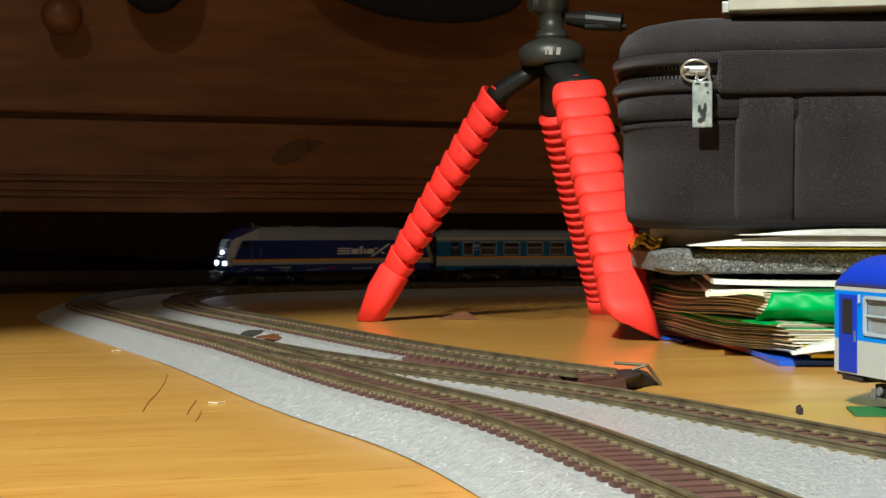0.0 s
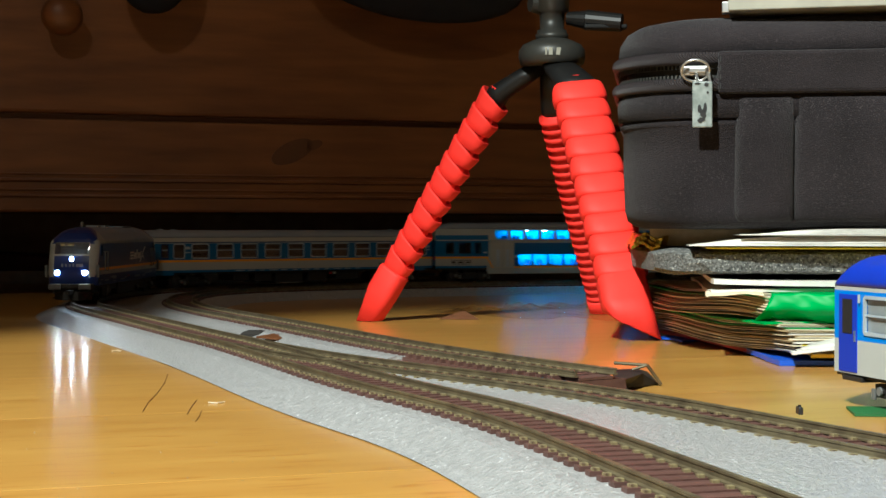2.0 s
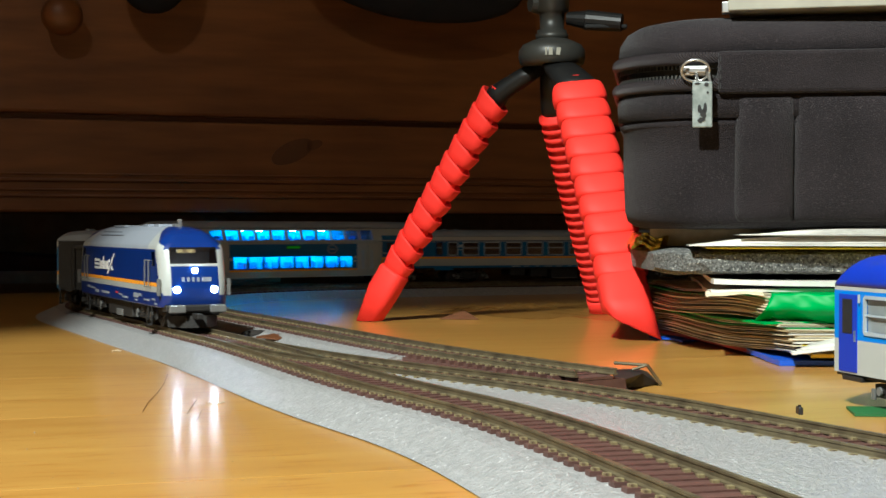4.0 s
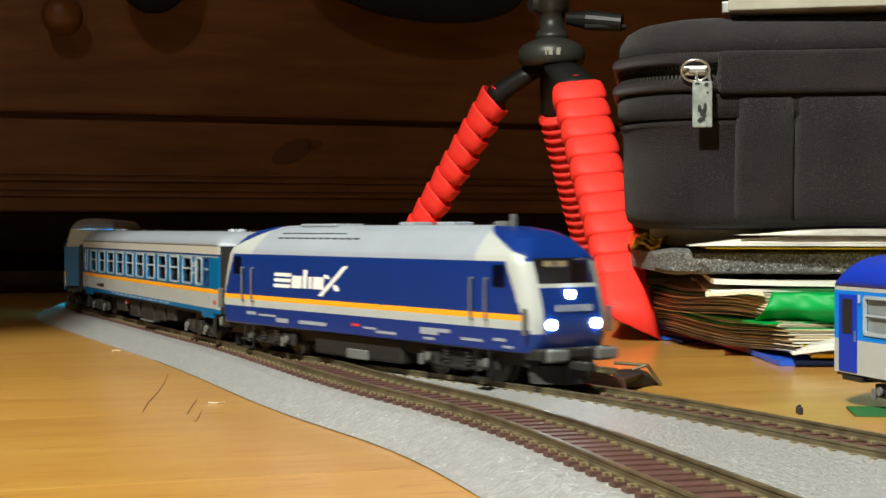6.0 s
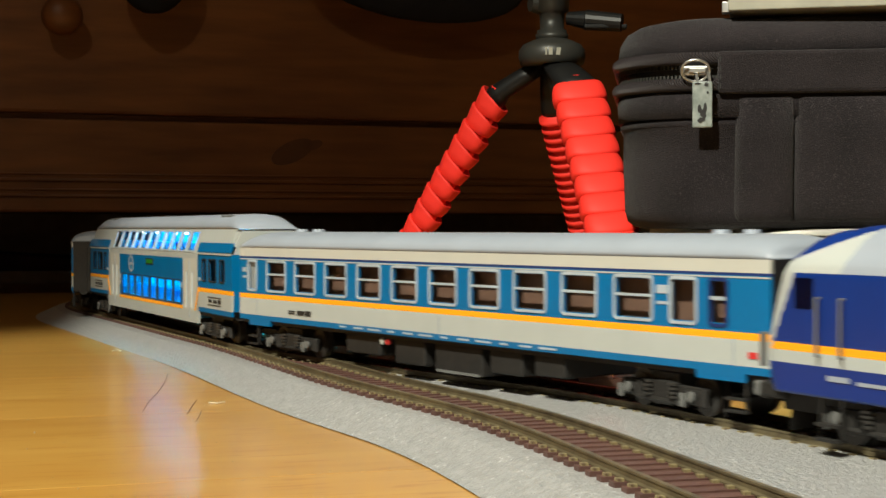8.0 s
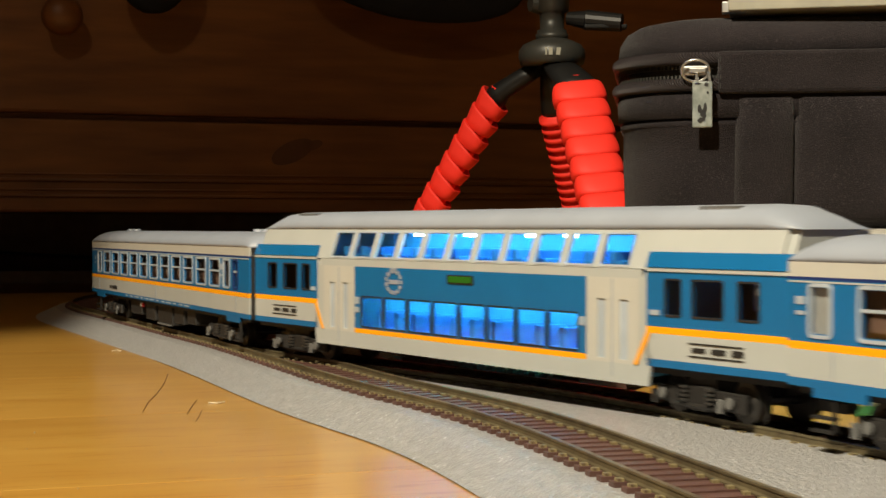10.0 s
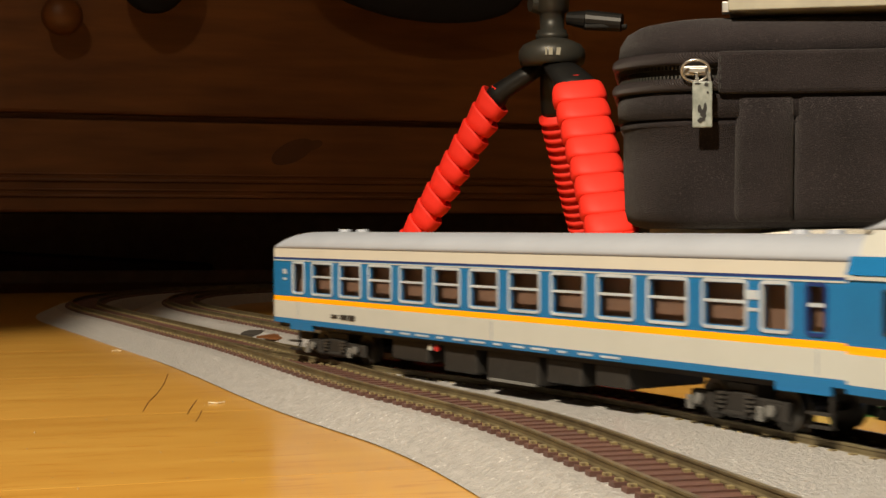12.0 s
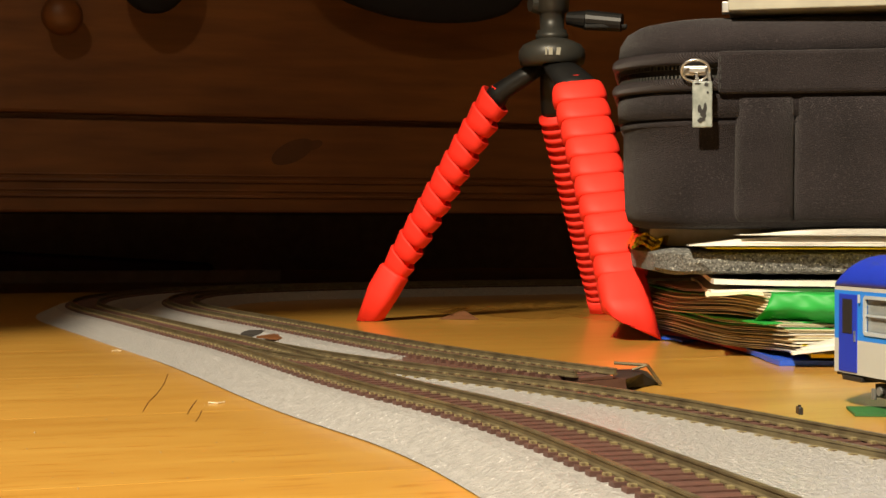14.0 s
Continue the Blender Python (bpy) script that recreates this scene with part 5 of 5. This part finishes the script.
A = lambda px: (px - 784) / 2602.0
sheet("blue_folder", "blue plastic folder at the bottom of the pile", quad(A(1380), 0.612, 0.20, 0.18, 0.0), 0.0002, 0.0026, M["blue_folder"], "folder", 0.0006, 1)
sheet("blue_leaflet", "small blue leaflet low in the pile", [(A(1150) * 0.765, 0.765), (A(1210) * 0.735, 0.735), (0.135, 0.75), (0.125, 0.78)], 0.0003, 0.0012, M["blue_folder"], "leaflet", 0.0005, 30)
sheet("red_leaflet", "red leaflet low in the pile", [(A(1165) * 0.79, 0.79), (A(1325) * 0.665, 0.665), (0.33, 0.69), (0.33, 0.90)], 0.0018, 0.0018, M["red_mark"], "leaflet", 0.0006, 6)
sheet("yellow_leaflet", "yellow leaflet sticking out of the pile", quad(A(1436), 0.606, 0.18, 0.16), 0.0042, 0.0018, M["yellow"], "leaflet", 0.0005, 2)

def bundle(px_top, px_low, dc_low, dc_top, left_low, left_top, z0, z1, tints, phase, seed, drop=0.0):
    """A loose stack of thin booklets whose long edge runs from far away to a near corner."""
    rnd = random.Random(seed)
    n = len(tints)
    kinds = {"paper": ("magazine", "thin white magazine with ruffled pages", "magazine"), "cream_paper": ("booklet", "yellowed booklet with worn wavy pages", "booklet"),
             "kraft": ("brown_booklet", "worn brown paper booklet", "booklet"), "green": ("green_leaflet", "green leaflet between magazines", "leaflet"),
             "gold": ("foil_sheet", "shiny golden foil sheet", "foil"), "yellow": ("leaflet", "yellow leaflet between magazines", "leaflet")}
    weights = [rnd.uniform(0.3, 1.9) for _ in tints]
    z = z0
    for k, tint in enumerate(tints):
        f = k / (n - 1)
        h = (z1 - z0) * weights[k] / sum(weights)
        px = px_low + (px_top - px_low) * f + rnd.uniform(-15, 11)
        dc = dc_low + (dc_top - dc_low) * f + rnd.uniform(-0.0012, 0.0012)
        left = A(left_low + (left_top - left_low) * f + rnd.uniform(-14, 14)) * 0.78
        nm, lab, cat = kinds[tint]
        sheet(nm, lab, [(left, 0.78 + rnd.uniform(-0.004, 0.004)), (A(px) * dc, dc), (0.35, 0.655 + rnd.uniform(-0.004, 0.004)), (0.36, 0.93)], z, h * 0.86, M[tint], cat, 0.0023, seed * 50 + k,
              curl=drop * (1 - 0.5 * f) + rnd.uniform(-0.0002, 0.0002), phase=phase)
        z += h


C_, P_, K_ = "cream_paper", "paper", "kraft"
bundle(1378, 1434, 0.606, 0.622, 1150, 1162, 0.0052, 0.0168, [P_, C_, P_, P_, C_, K_, P_, C_, "yellow", C_, P_, K_, C_, C_, K_, C_, P_, C_, K_, C_, "green", P_, C_, C_, P_, K_], 0.6, 3, -0.0022)
sheet("green_sheet", "thin green sheet between the booklets", [(A(1142) * 0.79, 0.79), (A(1352) * 0.621, 0.621), (0.35, 0.645), (0.36, 0.93)], 0.0172, 0.0010, M["green"], "sheet", 0.0010, 8, curl=-0.0014, phase=0.6)
bundle(1362, 1374, 0.627, 0.636, 1135, 1158, 0.0184, 0.0292, [C_, P_, C_, C_, K_, C_, P_, C_, C_, P_, C_, K_, C_, P_, C_, K_, C_, P_, C_, "green", C_, P_, C_, C_], 2.1, 5, -0.0004)
for k in range(4):
    sheet("magazine", "loose white magazine with curled pages", quad(A(1404 + 9 * k), 0.602 + 0.001 * k, 0.20, 0.17), 0.0085 + 0.0013 * k, 0.0011, M["paper"], "magazine", 0.0012, 3 + 30 * k, curl=-0.0012 - 0.0005 * k, tip=-0.0028, phase=1.0)


def build_green_folder():
    """An open plastic folder: a bulging front flap over a flat back."""
    bm = bmesh.new()
    rows = []
    for u in np.linspace(0, 1, 24):
        row = []
        for v in np.linspace(0, 1, 13):
            px = 1366 - 32 * v * (0.4 + 0.6 * v) + (140 + 40 * v) * u
            d = 0.625 - 0.012 * u - 0.0014 * math.sin(math.pi * min(1, v * 1.25)) + 0.020 * max(0, v - 0.55)
            crease = 0.0007 * abs(math.sin(6 * u + 2.5 * v)) + 0.0004 * math.sin(17 * u - 9 * v)
            row.append((A(px) * d, d - crease, 0.0298 - 0.0002 * math.sin(12 * u) - (0.0122 + 0.0012 * u) * v))
        rows.append(row)
    loft(bm, rows, closed=False)
    r = bmesh.ops.extrude_face_region(bm, geom=list(bm.faces))
    bmesh.ops.translate(bm, vec=(0.0004, 0.0007, 0.0002), verts=[g for g in r["geom"] if isinstance(g, bmesh.types.BMVert)])
    bmesh.ops.recalc_face_normals(bm, faces=bm.faces)
    ob = thing("green_folder", pose(0, 0, 0), "glossy green plastic folder with a bulging flap", "folder", "pile of papers")
    part("flap", bm, M["green"], ob, smooth=True)
    part("back", boxed(A(1376) * 0.628, 0.34, 0.628, 0.80, 0.0293, 0.0298), M["green"], ob)


build_green_folder()
sheet("magazine", "white magazine with a folded corner", quad(A(1258), 0.642, 0.24, 0.2), 0.0302, 0.0016, M["paper"], "magazine", 0.0012, 10, tip=-0.0012)
sheet("magazine", "white magazine with a folded corner", quad(A(1264), 0.640, 0.22, 0.2), 0.0321, 0.0026, M["paper"], "magazine", 0.0008, 11, curl=0.0006, tip=0.0004)
sheet("booklet", "yellowed booklet with worn wavy pages", [(A(1250) * 0.636, 0.636), (A(1352) * 0.630, 0.630), (A(1352) * 0.70, 0.70), (A(1250) * 0.70, 0.70)], 0.0292, 0.0008, M["cream_paper"], "booklet", 0.0010, 17, tip=-0.001)
sheet("yellow_cover", "magazine with a yellow cover", quad(A(1250), 0.652, 0.26, 0.2), 0.0484, 0.0009, M["yellow"], "magazine", 0.0003, 12)
rnd = random.Random(31)
for k in range(7):
    sheet("magazine", "thin white magazine under the case", quad(A(1223 + 4 * k + rnd.uniform(-3, 3)), 0.650 + 0.0007 * k, 0.26, 0.2), 0.0494 + 0.00066 * k, 0.00054, M["paper"], "magazine", 0.0003, 130 + k,
          tip=-0.00055 * k, phase=0.3)
for k in range(5):
    sheet("magazine", "thin white magazine under the case", quad(A(1308 + 8 * k + rnd.uniform(-4, 4)), 0.648 + 0.0007 * k, 0.25, 0.2), 0.0541 + 0.00062 * k, 0.00050, M["paper"], "magazine", 0.0003, 140 + k,
          tip=-0.0006 * k, phase=0.8)
sheet("foil_wrap", "crumpled golden foil wrapper", [(A(1122) * 0.72, 0.72), (A(1170) * 0.70, 0.70), (0.16, 0.78), (0.10, 0.80)], 0.0495, 0.0060, M["gold"], "foil", 0.003, 20, 3)
sheet("brown_wrap", "dark brown packaging behind the foil", [(A(1150) * 0.71, 0.71), (A(1345) * 0.68, 0.68), (0.28, 0.80), (0.12, 0.84)], 0.0492, 0.0097, M["kraft"], "packaging", 0.0004, 21)


def build_foam():
    rnd = random.Random(9)
    bm = bmesh.new()
    rings = []
    x0, x1, y0, y1, z0, z1 = A(1165) * 0.672, 0.40, 0.655, 0.86, 0.0362, 0.0482
    for k in range(70):
        t = k / 69
        x = x0 + (x1 - x0) * t
        g = min(1, 0.72 + t * 14)
        ring = []
        for i in range(24):
            a = 2 * math.pi * i / 24
            cy, cz = (y0 + y1) / 2, (z0 + z1) / 2
            sy, sz = math.cos(a), math.sin(a)
            j = 0.0007 * (rnd.random() - 0.5)
            ring.append((x + j, cy + (y1 - y0) / 2 * g * math.copysign(abs(sy) ** 0.25, sy) + j * 2, cz + (z1 - z0) / 2 * g * math.copysign(abs(sz) ** 0.35, sz) * (1 if sz > 0 else 1) + j))
        rings.append(ring)
    loft(bm, rings)
    bmesh.ops.recalc_face_normals(bm, faces=bm.faces)
    tagged(part("foam_pad", bm, M["foam"]), "thick grey open-cell foam pad in the pile", "foam pad")


build_foam()


# ---- parked coach ----
def build_parked():
    d = Vector((0.242, -0.970, 0)).normalized()
    yaw = math.degrees(math.atan2(d.y, d.x))
    n = Vector((d.y, -d.x, 0))
    L = 0.264
    corner = Vector((0.1285, 0.482, 0))
    mid = corner + d * (L / 2) - n * W
    ob = thing("parked_coach", pose(mid.x, mid.y, 0.0012, 0, 0, yaw), "blue and white model coach standing on the wooden floor", "railway coach")
    H = L / 2
    doorx = -H + 0.0088
    wins = [-H + 0.0260 + 0.0235 * k for k in range(9)]
    for s in (-1, 1):
        y0, y1 = (W - 0.0009, W) if s > 0 else (-W, -W + 0.0009)
        part("white_band", boxed(-H, H, y0, y1, 0.0095, 0.0205), M["white"], ob)
        bm = bmesh.new()
        wall_boxes(bm, -H, H, 0.0205, 0.0362, [(x, 0.0287, 0.0135, 0.0112) for x in wins], y0, y1)
        part("side_wall", bm, M["sky_blue"], ob, "bright blue side wall")
        part("line", boxed(-H, H, y0, y1, 0.0362, 0.0374), M["white"], ob, "pale line under the roof")
        door = part("door", boxed(doorx - 0.0057, doorx + 0.0057, s * W - 0.0003, s * W + 0.0003, 0.0100, 0.0350, bevel=0.0002), M["royal"], ob, "dark blue door")
        part("door_window", boxed(doorx - 0.0030, doorx + 0.0030, s * (W + 0.0003) - 0.0002, s * (W + 0.0003) + 0.0002, 0.0225, 0.0335), M["black"], door, "narrow dark door window")
        part("door_handle", boxed(doorx + 0.0046, doorx + 0.0052, s * (W + 0.0005) - 0.0003, s * (W + 0.0005) + 0.0003, 0.0200, 0.0235), M["steel"], door)
        part("handrail", boxed(doorx + 0.0071, doorx + 0.0077, s * (W + 0.0005) - 0.0003, s * (W + 0.0005) + 0.0003, 0.0325, 0.0352), M["white"], ob)
        for x in wins:
            bm = bmesh.new()
            rounded_frame(bm, x, 0.0287, 0.0150, 0.0126, 0.0011, s * (W - 0.0004), s * (W + 0.0004))
            fr = part("window_frame", bm, M["silver"], ob, "pale window frame")
            part("blind", boxed(x - 0.0066, x + 0.0066, s * (W - 0.0011) - 0.0002, s * (W - 0.0011) + 0.0002, 0.0232, 0.0345), M["white"], fr, "white blind")
            part("transom", boxed(x - 0.0064, x + 0.0064, s * (W - 0.0002) - 0.0003, s * (W - 0.0002) + 0.0003, 0.0284, 0.0290), M["silver"], fr)
            part("pane", boxed(x - 0.0064, x + 0.0064, s * (W - 0.0006) - 0.0001, s * (W - 0.0006) + 0.0001, 0.0234, 0.0342), M["glass"], fr)
    for e in (-1, 1):
        part("end_wall", boxed(e * H - 0.0008, e * H - 0.0001, -W + 0.0009, W - 0.0009, 0.0095, 0.0374), M["sky_blue"], ob)
        part("end_frame", boxed(e * H - 0.0001, e * H + 0.0016, -W + 0.001, W - 0.001, 0.0085, 0.0125), M["chassis"], ob)
        part("step", boxed(e * (H - 0.011) - 0.006, e * (H - 0.011) + 0.006, -W, W, 0.0072, 0.0088, bevel=0.0003), M["chassis"], ob, "black door step")
        for y in (-0.0095, 0.0095):
            buffer(ob, e * (H - 0.002), y, 0.0115, e * 0.7)
    part("roof", coach_roof(H, 0.0374, 0.0478, W, n_end=0.010), M["royal"], ob, "dark blue arched roof", smooth=True)
    part("underframe", boxed(-H + 0.002, H - 0.002, -0.0148, 0.0148, 0.0082, 0.0098), M["chassis"], ob)
    part("interior", boxed(-H + 0.004, H - 0.004, -0.010, 0.010, 0.0098, 0.036), M["seat"], ob)
    for e in (-1, 1):
        bogie(ob, e * (H - 0.040), 0.0285, 0.0053)
    tagged(part("green_card", boxed(-0.040, 0.040, -0.010, 0.010, 0.0, 0.0008, m=pose(0.1665, 0.4515, 0.0001, 0, 0, -8)), M["green_card"]),
           "dark green card lying under the parked coach", "card")


build_parked()


# ---- small things on the floor ----
def build_film():
    rnd = random.Random(5)
    bm = bmesh.new()
    nx, ny = 34, 20
    g = []
    for j in range(ny + 1):
        for i in range(nx + 1):
            u, v = i / nx, j / ny
            x = -0.004 + 0.118 * u + 0.01 * math.sin(9 * v)
            y = 0.925 + 0.13 * v - 0.035 * u + 0.006 * math.sin(11 * u)
            q = noise.noise(Vector((x * 45, y * 45, 1.0)))
            q2 = noise.noise(Vector((x * 130, y * 130, 4.0)))
            ridge = math.exp(-((u * 0.9 + 0.1 - v * 1.1) / 0.14) ** 2)
            g.append(bm.verts.new((x, y, 0.0012 + 0.0030 * max(0, q) + 0.0014 * abs(q2) + 0.0075 * ridge * (0.4 + abs(q2)))))
    for j in range(ny):
        for i in range(nx):
            a = j * (nx + 1) + i
            bm.faces.new((g[a], g[a + 1], g[a + nx + 2], g[a + nx + 1]))
    tagged(part("plastic_film", bm, M["film"]), "crumpled clear plastic film on the floor", "plastic film")


build_film()


def speck(name, label, category, parts_, material):
    bm = bmesh.new()
    for b in parts_:
        box(bm, *b, bevel=0.0002)
    return tagged(part(name, bm, material), label, category)


def floor_at(u, v, z=0.0):
    k = (v - 405.2) / (EYE - z)
    return (u - 784) / k, 2602 / k


for u, v, z, w, h in ((366, 614, 0.0062, 0.0026, 0.0011), (620, 607, 0.0062, 0.0022, 0.0010), (1416, 728, 0.005, 0.0013, 0.0012)):
    x, y = floor_at(u, v, z)
    bm = boxed(x - w / 2, x + w / 2, y - 0.002, y + 0.002, z - 0.001, z + h, bevel=0.0003)
    tube(bm, (x, y, z + h - 0.0002), (x, y, z + h + 0.0005), 0.0005, n=8)
    tagged(part("rail_clip", bm, M["black"]), "small black clip on the track bed", "clip", "clips on the tracks")

# near-black lump in place of the shaded hole between the foam beds
x, y = floor_at(452, 592, 0.0045)
bm = bmesh.new()
loft(bm, [[(x + a * g, y + b * g, z) for a, b in ((-0.0075, -0.004), (0.004, -0.007), (0.0085, -0.001), (0.006, 0.009), (-0.006, 0.009))] for z, g in ((0.0002, 1.0), (0.0050, 0.95), (0.0062, 0.70), (0.0064, 0.3))])
bmesh.ops.recalc_face_normals(bm, faces=bm.faces)
tagged(part("bed_connector", bm, M["dark"]), "dark lump standing in for the shaded hole between the track beds", "connector")
# added plate that stands for the bare floor in the gap of the beds
x, y = floor_at(488, 598, 0.0050)
tagged(part("wood_chip", boxed(-0.0075, 0.0070, -0.0060, 0.0060, 0.0, 0.0009, bevel=0.0003, m=pose(x, y, 0.0048, 3, 2, -38)), M["knot"]), "added brown patch for the floor showing between the track beds", "chip")

x, y = floor_at(815, 566)
bm = bmesh.new()
loft(bm, [[(x - 0.014, y, 0.0002), (x + 0.012, y - 0.004, 0.0002), (x + 0.010, y + 0.016, 0.0002), (x - 0.012, y + 0.016, 0.0002)],
          [(x - 0.001, y + 0.004, 0.0048), (x + 0.003, y + 0.003, 0.0052), (x + 0.003, y + 0.010, 0.0050), (x - 0.001, y + 0.010, 0.0046)]])
bmesh.ops.recalc_face_normals(bm, faces=bm.faces)
tagged(part("paper_scrap", bm, M["knot"]), "small brown folded scrap on the floor", "scrap")

# sloping metal end of the inner track
bm = bmesh.new()
ends = []
for u, v, z in ((1088, 643, 0.0080), (1146, 647, 0.0078), (1170, 681, 0.0006)):
    x, y = floor_at(u, v, z)
    ends.append((x, y, z))
tube(bm, ends[0], ends[1], 0.0006, n=8)
tube(bm, ends[1], ends[2], 0.0007, n=8)
x, y = floor_at(1120, 655, 0.0060)
tube(bm, ends[1], (x, y, 0.0060), 0.0005, n=8)
stop = thing("track_end", pose(0, 0, 0), "brown track end with a thin bent metal frame", "track end")
part("frame", bm, M["rail"], stop, "thin bent metal frame")
# solid black block whose colour gives the shade of the hollow end
bm = bmesh.new()
foot_ = [floor_at(*p) for p in ((1085, 662), (1146, 660), (1166, 682), (1104, 692))]
top_ = [floor_at(*p, 0.0050) for p in ((1078, 655), (1128, 653), (1138, 662), (1096, 676))]
loft(bm, [[(x, y, 0.0004) for x, y in foot_], [(x, y, 0.0050) for x, y in top_]])
bmesh.ops.recalc_face_normals(bm, faces=bm.faces)
part("base", bm, M["chassis"], stop, "black block standing in for the dark hollow at the track end")

# hairs and lint on the floor
for pts, r, tint in ((((252, 730), (262, 713), (278, 697), (290, 680), (296, 664)), 0.00009, "knot"), (((330, 735), (338, 722), (347, 710)), 0.00010, "knot"),
                     (((345, 748), (352, 738), (356, 728)), 0.00007, "knot"), (((368, 715), (384, 716), (397, 714)), 0.00022, "cream_paper"),
                     (((198, 623), (206, 622), (213, 623)), 0.00026, "cream_paper"), (((486, 717), (480, 713), (470, 711)), 0.00045, "knot"), (((422, 693), (412, 690), (404, 687)), 0.00035, "knot")):
    bm = bmesh.new()
    ww = [floor_at(*p) for p in pts]
    for (a, b), (c_, d_) in zip(ww, ww[1:]):
        tube(bm, (a, b, r + 0.0001), (c_, d_, r + 0.0001), r, n=5)
    tagged(part("fibre", bm, M[tint]), "thin dark hair on the floor" if tint == "knot" else "short pale piece of lint on the floor", "fibre", "fibres on the floor")
rnd = random.Random(12)
bm = bmesh.new()
for k in range(90):
    u, v = rnd.uniform(0, 1500), rnd.uniform(600, 870)
    x, y = floor_at(u, v)
    r = 0.00006 + 0.00010 * rnd.random()
    bmesh.ops.create_icosphere(bm, subdivisions=1, radius=r, matrix=Matrix.Translation((x, y, r * 0.6)))
tagged(part("dust", bm, M["card"]), "scattered pale dust specks on the floor", "dust", "", "stuff")

def motions():
    drive_train()


motions()
